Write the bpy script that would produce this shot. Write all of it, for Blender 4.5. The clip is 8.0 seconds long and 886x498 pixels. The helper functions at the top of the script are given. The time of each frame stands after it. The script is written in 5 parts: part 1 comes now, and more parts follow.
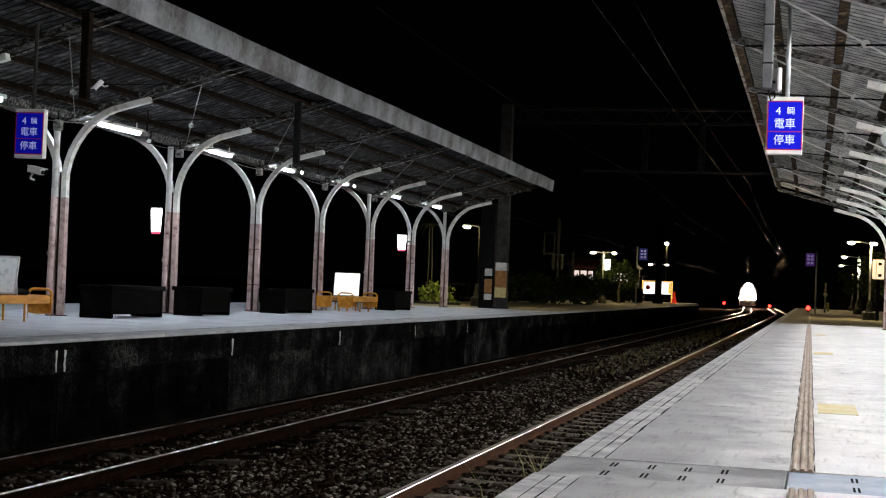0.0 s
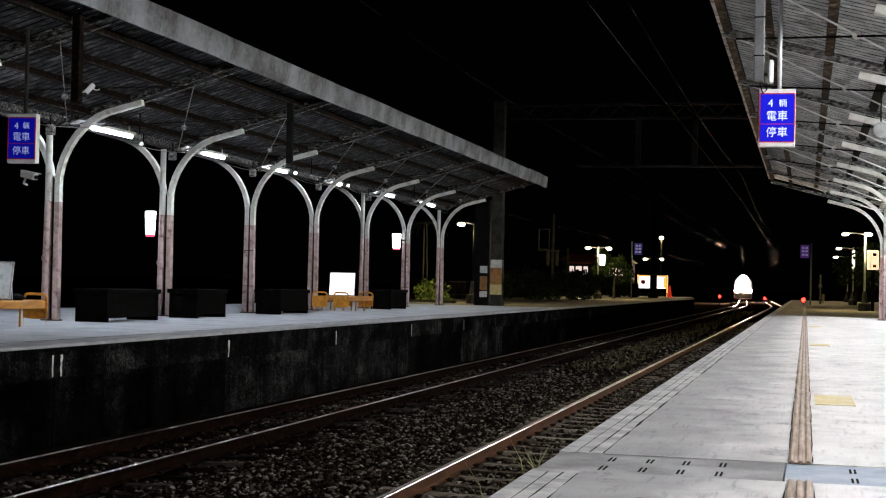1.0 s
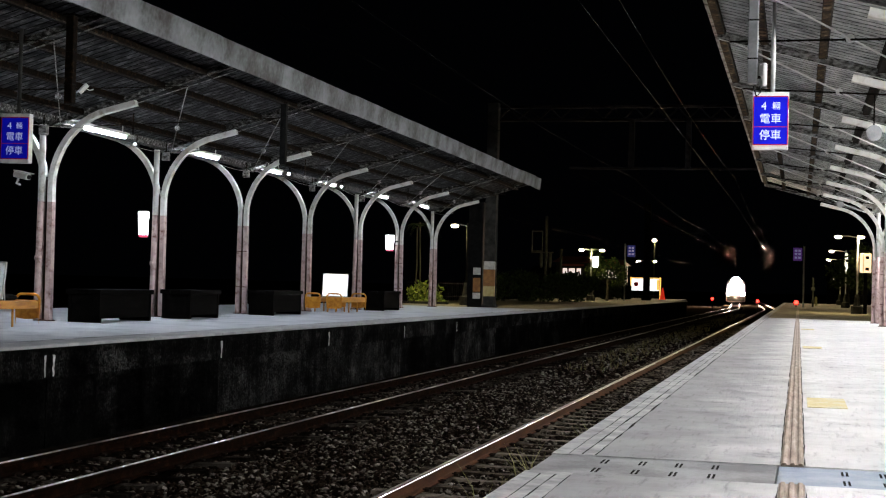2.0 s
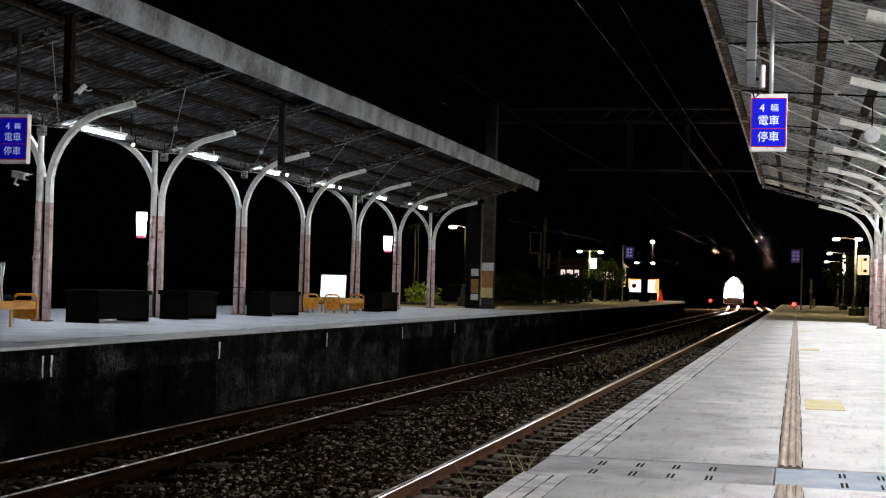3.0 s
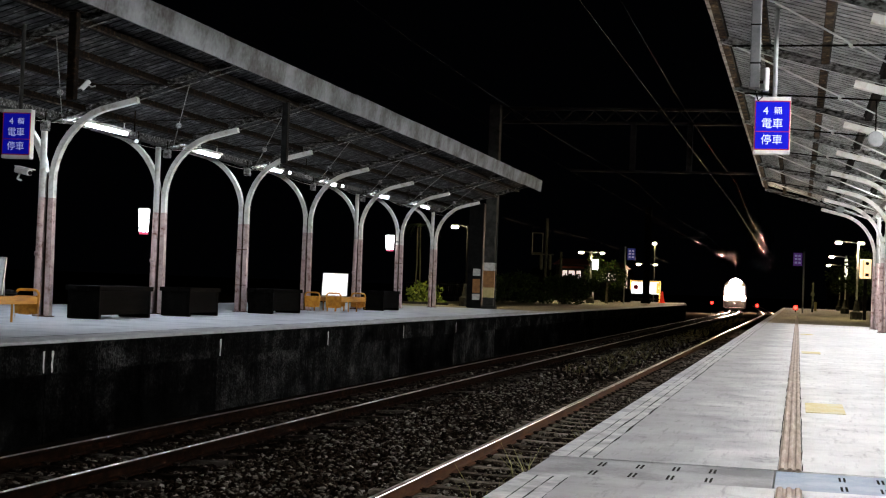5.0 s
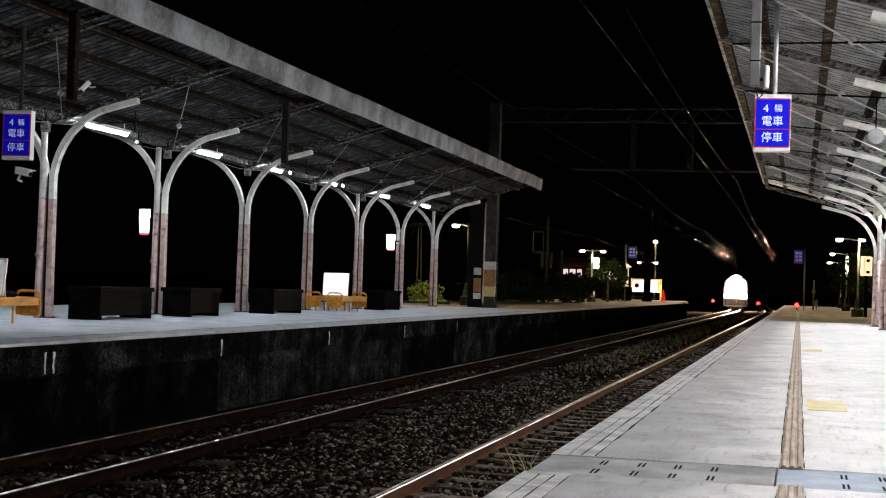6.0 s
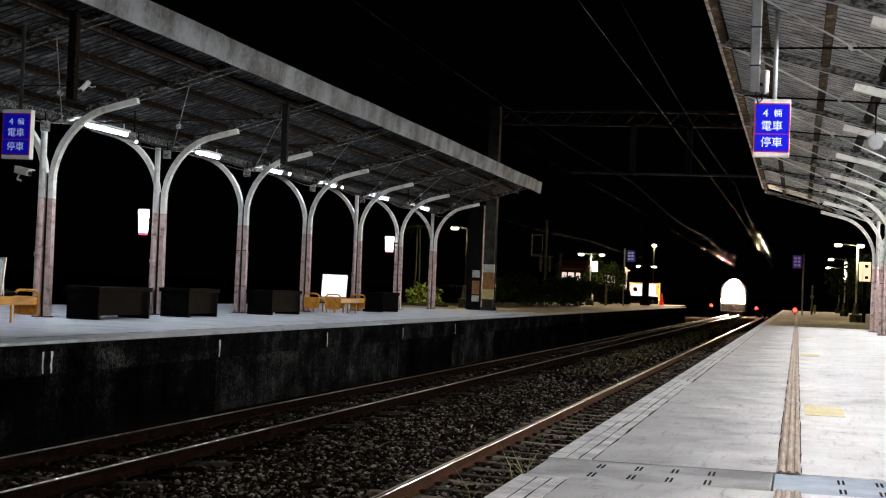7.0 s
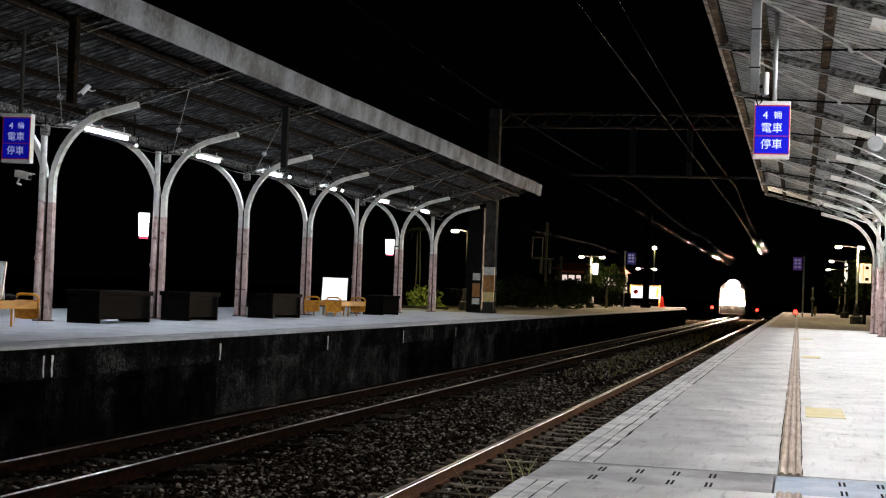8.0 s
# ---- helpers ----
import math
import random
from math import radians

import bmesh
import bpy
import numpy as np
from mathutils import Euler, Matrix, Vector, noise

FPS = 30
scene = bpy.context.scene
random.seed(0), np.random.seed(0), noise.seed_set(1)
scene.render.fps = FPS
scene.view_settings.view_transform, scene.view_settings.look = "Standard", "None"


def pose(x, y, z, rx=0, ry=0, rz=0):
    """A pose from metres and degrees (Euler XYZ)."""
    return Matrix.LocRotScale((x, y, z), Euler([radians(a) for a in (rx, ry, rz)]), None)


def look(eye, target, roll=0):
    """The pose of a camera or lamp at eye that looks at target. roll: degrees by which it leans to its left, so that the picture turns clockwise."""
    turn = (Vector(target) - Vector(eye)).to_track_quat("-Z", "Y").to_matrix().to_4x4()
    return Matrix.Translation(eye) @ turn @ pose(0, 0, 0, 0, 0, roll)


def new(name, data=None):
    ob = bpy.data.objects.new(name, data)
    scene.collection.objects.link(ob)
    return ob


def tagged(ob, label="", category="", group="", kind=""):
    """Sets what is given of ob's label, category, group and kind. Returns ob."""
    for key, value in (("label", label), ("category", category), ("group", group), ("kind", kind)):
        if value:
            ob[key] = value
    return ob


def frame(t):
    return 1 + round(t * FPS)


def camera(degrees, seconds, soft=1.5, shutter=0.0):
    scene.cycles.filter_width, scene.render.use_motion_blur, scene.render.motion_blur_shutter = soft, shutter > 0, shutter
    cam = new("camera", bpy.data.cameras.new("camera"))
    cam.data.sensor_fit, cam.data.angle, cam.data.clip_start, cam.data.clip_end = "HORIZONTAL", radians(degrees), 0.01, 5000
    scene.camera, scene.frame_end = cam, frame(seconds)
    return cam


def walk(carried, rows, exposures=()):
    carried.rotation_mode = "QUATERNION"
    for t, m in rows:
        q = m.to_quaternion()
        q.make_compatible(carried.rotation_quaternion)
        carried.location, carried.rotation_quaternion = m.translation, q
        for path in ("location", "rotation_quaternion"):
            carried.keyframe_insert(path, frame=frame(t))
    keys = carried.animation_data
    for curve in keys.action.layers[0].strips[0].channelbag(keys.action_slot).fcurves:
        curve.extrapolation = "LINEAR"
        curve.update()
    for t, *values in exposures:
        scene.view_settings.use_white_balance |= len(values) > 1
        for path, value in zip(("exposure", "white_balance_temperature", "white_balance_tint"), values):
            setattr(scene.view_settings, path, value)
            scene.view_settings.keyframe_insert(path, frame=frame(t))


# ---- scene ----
# ---------------------------------------------------------------- camera
EYE = (0.0, 0.0, 0.87)
cam = camera(33.57, 8.0, soft=1.2)


def aim(yaw, pitch, roll):
    """The camera's pose: degrees to the left of the track, upwards, and its lean."""
    a, b = radians(yaw), radians(pitch)
    way = Vector((-math.sin(a) * math.cos(b), math.cos(a) * math.cos(b), math.sin(b)))
    return look(EYE, Vector(EYE) + 10 * way, roll)


walk(cam, [
    (0.0, aim(14.102, 1.382, 2.265)),
    (0.5, aim(14.042, 1.355, 1.945)),
    (1.0, aim(13.896, 1.310, 1.287)),
    (1.5, aim(13.742, 1.338, 1.367)),
    (3.0, aim(13.561, 1.425, 1.584)),
    (3.5, aim(13.512, 1.429, 1.673)),
    (4.0, aim(13.562, 1.438, 2.069)),
    (4.5, aim(13.630, 1.419, 2.281)),
    (6.0, aim(13.669, 1.371, 1.914)),
    (6.5, aim(13.630, 1.402, 2.183)),
    (7.0, aim(13.624, 1.465, 2.342)),
    (7.5, aim(13.610, 1.498, 2.324)),
    (8.0, aim(13.640, 1.576, 2.182)),
])

# ---------------------------------------------------------------- light
TUBE_POWER, TUBE_POWER_NEAR = 325.0, 1280.0
PLATFORM_LAMP_POWER = 620.0
HEADLIGHT_POWER = 11000.0
scene.view_settings.exposure = 0.0
world = bpy.data.worlds.new("night_sky")
world.use_nodes = True
world.node_tree.nodes["Background"].inputs["Color"].default_value = (0.25, 0.3, 0.45, 1)
world.node_tree.nodes["Background"].inputs["Strength"].default_value = 0.0012
scene.world = world


# ---------------------------------------------------------------- materials
def material(name, colours, rough=0.7, metal=0.0, scale=4.0, fine=60.0, bump=0.3, stretch=(1, 1, 1), spread=(0.35, 0.65),
             island=0.0, per_object=0.0, spec=0.3, rough_vary=0.15):
    """A worn surface: two or three colours mixed by coarse and fine noise, in metres, with relief."""
    m = bpy.data.materials.new(name)
    m.use_nodes = True
    n, l = m.node_tree.nodes, m.node_tree.links
    b = n["Principled BSDF"]
    tex = n.new("ShaderNodeNewGeometry")
    mp = n.new("ShaderNodeMapping")
    mp.inputs["Scale"].default_value = stretch
    l.new(tex.outputs["Position"], mp.inputs["Vector"])
    co = n.new("ShaderNodeTexNoise")
    co.inputs["Scale"].default_value, co.inputs["Detail"].default_value, co.inputs["Roughness"].default_value = scale, 8, 0.6
    fi = n.new("ShaderNodeTexNoise")
    fi.inputs["Scale"].default_value, fi.inputs["Detail"].default_value = fine, 4
    l.new(mp.outputs[0], co.inputs["Vector"])
    l.new(mp.outputs[0], fi.inputs["Vector"])
    mix = n.new("ShaderNodeMath")
    mix.operation = "MULTIPLY_ADD"
    mix.inputs[1].default_value = 0.25
    l.new(fi.outputs["Fac"], mix.inputs[0])
    sub = n.new("ShaderNodeMath")
    sub.operation = "SUBTRACT"
    sub.inputs[1].default_value = 0.125
    l.new(co.outputs["Fac"], sub.inputs[0])
    l.new(sub.outputs[0], mix.inputs[2])
    src = mix.outputs[0]
    for amount, node, out in ((island, "ShaderNodeNewGeometry", "Random Per Island"), (per_object, "ShaderNodeObjectInfo", "Random")):
        if amount:
            r = n.new(node)
            add = n.new("ShaderNodeMath")
            add.operation = "MULTIPLY_ADD"
            add.inputs[1].default_value = amount
            l.new(r.outputs[out], add.inputs[0])
            off = n.new("ShaderNodeMath")
            off.operation = "SUBTRACT"
            off.inputs[1].default_value = amount / 2
            l.new(src, off.inputs[0])
            l.new(off.outputs[0], add.inputs[2])
            src = add.outputs[0]
    ramp = n.new("ShaderNodeValToRGB")
    e = ramp.color_ramp.elements
    while len(e) < len(colours):
        e.new(0.5)
    for i, c in enumerate(colours):
        e[i].position = spread[0] + (spread[1] - spread[0]) * i / max(1, len(colours) - 1)
        e[i].color = (*c, 1)
    l.new(src, ramp.inputs[0])
    l.new(ramp.outputs[0], b.inputs["Base Color"])
    b.inputs["Metallic"].default_value = metal
    b.inputs["Specular IOR Level"].default_value = spec
    rr = n.new("ShaderNodeMapRange")
    rr.inputs["To Min"].default_value, rr.inputs["To Max"].default_value = max(0.05, rough - rough_vary), min(1, rough + rough_vary)
    l.new(co.outputs["Fac"], rr.inputs["Value"])
    l.new(rr.outputs[0], b.inputs["Roughness"])
    if bump:
        bp = n.new("ShaderNodeBump")
        bp.inputs["Strength"].default_value, bp.inputs["Distance"].default_value = bump, 0.01
        l.new(mix.outputs[0], bp.inputs["Height"])
        l.new(bp.outputs[0], b.inputs["Normal"])
    return m


def glow(name, colour, strength):
    m = bpy.data.materials.new(name)
    m.use_nodes = True
    b = m.node_tree.nodes["Principled BSDF"]
    b.inputs["Base Color"].default_value = (*[0.8 * c for c in colour], 1)
    b.inputs["Emission Color"].default_value = (*colour, 1)
    b.inputs["Emission Strength"].default_value = strength
    b.inputs["Specular IOR Level"].default_value = 0.1
    return m


def brushed_paving():
    """Pale concrete: broad tone changes, brushed strokes along the platform, dark scuffs."""
    m = bpy.data.materials.new("worn_concrete_paving")
    m.use_nodes = True
    n, l = m.node_tree.nodes, m.node_tree.links
    b = n["Principled BSDF"]
    pos = n.new("ShaderNodeNewGeometry")

    def noise_at(scale, stretch, detail=6.0, rough=0.6):
        mp = n.new("ShaderNodeMapping")
        mp.inputs["Scale"].default_value = stretch
        t = n.new("ShaderNodeTexNoise")
        t.inputs["Scale"].default_value, t.inputs["Detail"].default_value, t.inputs["Roughness"].default_value = scale, detail, rough
        l.new(pos.outputs["Position"], mp.inputs["Vector"])
        l.new(mp.outputs[0], t.inputs["Vector"])
        return t.outputs["Fac"]

    def ramp(src, stops):
        r = n.new("ShaderNodeValToRGB")
        e = r.color_ramp.elements
        while len(e) < len(stops):
            e.new(0.5)
        for i, (p, c) in enumerate(stops):
            e[i].position, e[i].color = p, (*c, 1)
        l.new(src, r.inputs[0])
        return r.outputs[0]

    def times(a, c):
        x = n.new("ShaderNodeMix")
        x.data_type, x.blend_type = "RGBA", "MULTIPLY"
        x.inputs["Factor"].default_value = 1.0
        l.new(a, x.inputs["A"])
        l.new(c, x.inputs["B"])
        return x.outputs["Result"]

    tone = ramp(noise_at(0.5, (1, 0.6, 1), 3), [(0.3, (0.6, 0.605, 0.61)), (0.7, (0.74, 0.74, 0.73))])
    strokes_src = noise_at(1.0, (26, 2.6, 1), 5)
    strokes = ramp(strokes_src, [(0.28, (0.68, 0.68, 0.69)), (0.44, (1, 1, 1))])
    bands = ramp(noise_at(1.0, (0.9, 2.2, 1), 5), [(0.3, (0.88, 0.88, 0.885)), (0.52, (1, 1, 1))])
    scuffs = ramp(noise_at(3.0, (1.4, 0.8, 1), 10, 0.72), [(0.31, (0.5, 0.5, 0.52)), (0.42, (1, 1, 1))])
    # trodden grime and painted lamp fall-off towards the platform edge, ragged inner border
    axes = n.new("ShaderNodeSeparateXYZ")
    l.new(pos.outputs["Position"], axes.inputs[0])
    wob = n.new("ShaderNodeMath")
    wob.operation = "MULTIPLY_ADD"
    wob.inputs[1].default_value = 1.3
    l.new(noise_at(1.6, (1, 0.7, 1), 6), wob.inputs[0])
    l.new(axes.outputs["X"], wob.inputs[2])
    grime_falloff = ramp(wob.outputs[0], [(0.0, (0.47, 0.475, 0.485)), (0.38, (0.7, 0.705, 0.71)), (0.85, (1, 1, 1))])
    patchy = ramp(noise_at(2.4, (1.5, 1, 1), 9, 0.7), [(0.3, (0.8, 0.8, 0.81)), (0.55, (1, 1, 1))])
    l.new(times(times(times(tone, strokes), times(bands, scuffs)), times(grime_falloff, patchy)), b.inputs["Base Color"])
    b.inputs["Roughness"].default_value = 0.85
    b.inputs["Specular IOR Level"].default_value = 0.2
    bp = n.new("ShaderNodeBump")
    bp.inputs["Strength"].default_value, bp.inputs["Distance"].default_value = 0.6, 0.006
    l.new(strokes_src, bp.inputs["Height"])
    l.new(bp.outputs[0], b.inputs["Normal"])
    return m


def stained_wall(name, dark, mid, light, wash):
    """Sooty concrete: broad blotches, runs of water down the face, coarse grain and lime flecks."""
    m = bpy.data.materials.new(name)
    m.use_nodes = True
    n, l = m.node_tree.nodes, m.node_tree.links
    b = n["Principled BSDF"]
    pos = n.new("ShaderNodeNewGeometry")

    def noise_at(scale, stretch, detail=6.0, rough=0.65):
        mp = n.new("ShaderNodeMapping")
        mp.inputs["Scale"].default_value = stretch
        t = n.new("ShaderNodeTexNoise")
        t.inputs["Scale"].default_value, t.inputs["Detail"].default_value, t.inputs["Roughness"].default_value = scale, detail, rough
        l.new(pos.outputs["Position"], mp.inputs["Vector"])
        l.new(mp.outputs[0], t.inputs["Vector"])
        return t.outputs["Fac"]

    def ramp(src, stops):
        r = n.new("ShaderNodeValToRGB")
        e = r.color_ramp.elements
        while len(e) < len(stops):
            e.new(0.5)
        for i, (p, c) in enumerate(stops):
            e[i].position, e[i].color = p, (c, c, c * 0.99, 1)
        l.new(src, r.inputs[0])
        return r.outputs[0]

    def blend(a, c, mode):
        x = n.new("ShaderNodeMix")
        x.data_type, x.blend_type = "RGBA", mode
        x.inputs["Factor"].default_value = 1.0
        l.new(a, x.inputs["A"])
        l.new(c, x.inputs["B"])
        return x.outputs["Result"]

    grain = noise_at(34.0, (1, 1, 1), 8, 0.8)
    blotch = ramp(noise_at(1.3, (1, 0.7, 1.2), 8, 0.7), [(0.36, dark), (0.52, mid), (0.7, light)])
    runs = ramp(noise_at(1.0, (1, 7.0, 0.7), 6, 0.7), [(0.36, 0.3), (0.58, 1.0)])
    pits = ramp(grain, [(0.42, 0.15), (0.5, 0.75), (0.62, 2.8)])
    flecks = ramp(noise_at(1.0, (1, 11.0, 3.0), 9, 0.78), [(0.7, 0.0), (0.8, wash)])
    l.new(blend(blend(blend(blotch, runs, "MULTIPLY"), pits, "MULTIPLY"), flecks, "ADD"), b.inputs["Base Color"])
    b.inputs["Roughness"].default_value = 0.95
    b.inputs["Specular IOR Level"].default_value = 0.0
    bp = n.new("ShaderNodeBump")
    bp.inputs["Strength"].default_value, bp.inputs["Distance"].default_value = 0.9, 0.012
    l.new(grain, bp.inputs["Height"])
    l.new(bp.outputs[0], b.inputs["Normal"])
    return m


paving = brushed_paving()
edge_paving = material("grey_edge_paving", [(0.22, 0.222, 0.228), (0.36, 0.363, 0.37), (0.5, 0.5, 0.5)], 0.9, spec=0.1, scale=4, fine=30, bump=0.8)
paving_left = material("dusty_concrete_paving", [(0.42, 0.45, 0.5), (0.55, 0.58, 0.63), (0.62, 0.64, 0.68)], 0.85, spec=0.1, scale=1.3, fine=30)
cover_concrete = material("grey_cover_slab", [(0.15, 0.152, 0.157), (0.235, 0.238, 0.246), (0.32, 0.324, 0.332)], 0.7, spec=0.2, scale=2.6, fine=60, bump=0.15)
cover_metal = material("galvanised_cover", [(0.2, 0.25, 0.33), (0.27, 0.32, 0.4), (0.36, 0.4, 0.46)], 0.6, 0.0, scale=3, fine=80, bump=0.06)
coping = material("coping_concrete", [(0.3, 0.31, 0.33), (0.45, 0.46, 0.48)], 0.85, spec=0.1, scale=3, fine=50)
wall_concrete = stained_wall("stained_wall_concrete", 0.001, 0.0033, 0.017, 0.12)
wall_pale = stained_wall("pale_wall_concrete", 0.002, 0.015, 0.05, 0.14)
wall_band = stained_wall("grey_wall_rim", 0.002, 0.0085, 0.045, 0.16)
limewash = material("lime_run", [(0.4, 0.4, 0.4), (0.65, 0.65, 0.64)], 0.9, scale=20, fine=80)
dirt = material("dark_earth", [(0.004, 0.003, 0.0025), (0.012, 0.0095, 0.0075)], 0.95, spec=0.0, scale=2, fine=40, bump=0.6)
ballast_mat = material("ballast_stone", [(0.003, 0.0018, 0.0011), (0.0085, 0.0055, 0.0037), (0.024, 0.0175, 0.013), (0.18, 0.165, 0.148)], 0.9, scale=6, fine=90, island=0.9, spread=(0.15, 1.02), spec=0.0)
# near-track sleepers are a brighter copy: their stronger light is in the colour
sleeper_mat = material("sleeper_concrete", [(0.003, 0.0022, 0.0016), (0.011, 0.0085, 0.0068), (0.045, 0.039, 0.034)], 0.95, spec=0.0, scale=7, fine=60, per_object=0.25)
sleeper_near_mat = material("lit_sleeper_concrete", [(0.014, 0.01, 0.007), (0.05, 0.039, 0.03), (0.14, 0.12, 0.1)], 0.95, spec=0.03, scale=7, fine=60, per_object=0.25)
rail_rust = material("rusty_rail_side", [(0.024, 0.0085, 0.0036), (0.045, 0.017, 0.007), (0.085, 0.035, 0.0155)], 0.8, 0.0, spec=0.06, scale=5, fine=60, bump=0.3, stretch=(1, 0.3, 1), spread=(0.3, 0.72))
rail_steel = material("polished_rail_head", [(0.6, 0.57, 0.54), (0.82, 0.8, 0.78)], 0.31, 1.0, scale=3, fine=20, bump=0.0, stretch=(1, 0.1, 1), rough_vary=0.06)
clip_mat = material("oily_iron", [(0.004, 0.003, 0.002), (0.016, 0.01, 0.007)], 0.85, 0.0, spec=0.05, scale=20, fine=100)
cream = material("cream_paint", [(0.3, 0.23, 0.14), (0.6, 0.58, 0.53), (0.74, 0.73, 0.7)], 0.6, scale=6, fine=40, bump=0.2, spread=(0.26, 0.55))
pink = material("faded_red_brown_paint", [(0.14, 0.06, 0.045), (0.44, 0.315, 0.295), (0.56, 0.43, 0.41)], 0.7, scale=8, fine=40, bump=0.25, spread=(0.3, 0.58))
rust_gap = material("rusted_web", [(0.04, 0.02, 0.015), (0.12, 0.05, 0.035)], 0.8, scale=9, fine=70)
iron = material("dark_rusty_steel", [(0.002, 0.0014, 0.001), (0.009, 0.0055, 0.003), (0.05, 0.03, 0.017)], 0.85, 0.0, spec=0.05, scale=13, fine=50, bump=0.5, spread=(0.38, 0.74))
grey_steel = material("flaking_grey_steel", [(0.014, 0.011, 0.009), (0.15, 0.145, 0.138), (0.3, 0.297, 0.29), (0.48, 0.48, 0.47)], 0.7, 0.0, spec=0.15, scale=26, fine=120, bump=0.7, stretch=(0.5, 1, 1), spread=(0.36, 0.7))
chipped_white = material("chipped_white_eaves", [(0.03, 0.024, 0.018), (0.2, 0.19, 0.17), (0.5, 0.5, 0.48)], 0.8, spec=0.1, scale=9, fine=60, bump=0.6, spread=(0.32, 0.6))
dark_frame = material("grimy_roof_steel", [(0.006, 0.005, 0.004), (0.04, 0.038, 0.035), (0.15, 0.146, 0.14), (0.42, 0.415, 0.4)], 0.8, spec=0.08, scale=22, fine=120, bump=0.7, stretch=(0.5, 1, 1), spread=(0.36, 0.72))
rust_flakes = material("flaking_ochre_rust", [(0.006, 0.0035, 0.002), (0.028, 0.016, 0.009), (0.08, 0.052, 0.028), (0.24, 0.19, 0.12)], 0.85, spec=0.05, scale=9, fine=90, bump=0.8, stretch=(1, 0.8, 1), spread=(0.36, 0.74))
# lip paler than the channel: the light its flange catches, put into the colour
lip_steel = material("lit_channel_lip", [(0.003, 0.0022, 0.0016), (0.011, 0.008, 0.006), (0.08, 0.07, 0.058)], 0.75, spec=0.1, scale=7, fine=50, bump=0.4, stretch=(1, 0.5, 1), spread=(0.36, 0.7))
# the dimmer light past the canopies is put into this darker brown
dim_paving = material("dim_brown_paving", [(0.13, 0.112, 0.08), (0.25, 0.22, 0.16), (0.34, 0.305, 0.23)], 0.9, spec=0.1, scale=1.1, fine=25, bump=0.5)
# near-black for the recessed rib faces: their shadow is put into the colour
rib_shade = material("shaded_sheet_rib", [(0.003, 0.003, 0.003), (0.02, 0.019, 0.018)], 0.9, spec=0.03, scale=6, fine=40)
# darker copy of the rail rust: the far track's weaker light is in the colour
dim_rail = material("dim_rail_side", [(0.002, 0.0008, 0.0004), (0.005, 0.002, 0.001), (0.0135, 0.0055, 0.0026)], 0.9, spec=0.01, scale=7, fine=90, bump=0.4)
# one kind of sheet, coloured darker for the dim far roof than the lit near one
sheet = material("dim_weathered_sheet", [(0.006, 0.006, 0.0063), (0.042, 0.042, 0.0438), (0.165, 0.165, 0.17)], 0.7, 0.0, spec=0.06, scale=5, fine=24, bump=0.25, spread=(0.33, 0.69))
sheet_near = material("lit_roof_sheet", [(0.13, 0.128, 0.125), (0.37, 0.37, 0.37), (0.58, 0.58, 0.58)], 0.6, 0.0, spec=0.18, scale=4, fine=30, bump=0.2, spread=(0.33, 0.66))
fascia_mat = material("grimy_white_fascia", [(0.05, 0.043, 0.037), (0.12, 0.12, 0.119), (0.22, 0.232, 0.24), (0.29, 0.308, 0.32)], 0.75, spec=0.12, scale=1.1, fine=13, bump=0.2, spread=(0.3, 0.68))
galvanised = material("grey_conduit", [(0.42, 0.43, 0.43), (0.6, 0.61, 0.61)], 0.5, 0.4, scale=8, fine=60, bump=0.05)
duct_grey = material("grey_duct_paint", [(0.14, 0.145, 0.15), (0.21, 0.215, 0.22)], 0.6, scale=5, fine=40, bump=0.05, spec=0.2)
white_plastic = material("white_plastic", [(0.66, 0.66, 0.65), (0.78, 0.78, 0.77)], 0.45, scale=6, fine=50, bump=0.03)
black_plastic = material("black_plastic", [(0.003, 0.003, 0.003), (0.01, 0.01, 0.01)], 0.6, spec=0.03, scale=6, fine=50, bump=0.05)
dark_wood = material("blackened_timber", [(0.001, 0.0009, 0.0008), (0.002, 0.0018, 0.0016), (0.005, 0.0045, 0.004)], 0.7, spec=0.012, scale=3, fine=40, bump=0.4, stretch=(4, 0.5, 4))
orange_wood = material("orange_varnished_wood", [(0.34, 0.125, 0.012), (0.5, 0.21, 0.02), (0.58, 0.28, 0.04)], 0.4, scale=3, fine=40, bump=0.08, stretch=(4, 0.6, 4))
board_white = material("pale_notice_board", [(0.6, 0.68, 0.72), (0.78, 0.82, 0.84), (0.3, 0.42, 0.45)], 0.3, scale=9, fine=40, bump=0.0, spread=(0.3, 0.72))
brown_strip = material("worn_brown_inlay", [(0.16, 0.11, 0.08), (0.3, 0.235, 0.185), (0.46, 0.39, 0.33)], 0.65, scale=3, fine=40, stretch=(9, 0.8, 1), spread=(0.3, 0.7))
ochre_paint = material("faded_yellow_paint", [(0.5, 0.42, 0.2), (0.6, 0.52, 0.28), (0.6, 0.58, 0.42)], 0.8, scale=5, fine=40)
groove_mat = material("dirty_groove", [(0.004, 0.004, 0.004), (0.02, 0.02, 0.019)], 0.95, spec=0.02, scale=8, fine=60)
night_steel = material("blackened_steel", [(0.003, 0.003, 0.003), (0.014, 0.013, 0.013)], 0.9, scale=5, fine=50, spec=0.03)
fence_mat = material("dull_fence_paint", [(0.001, 0.001, 0.001), (0.004, 0.004, 0.004), (0.03, 0.03, 0.032)], 0.9, spec=0.02, scale=0.9, fine=40, spread=(0.4, 0.72))
pole_concrete = material("pole_concrete", [(0.02, 0.02, 0.019), (0.055, 0.054, 0.05)], 0.9, spec=0.04, scale=3, fine=40)
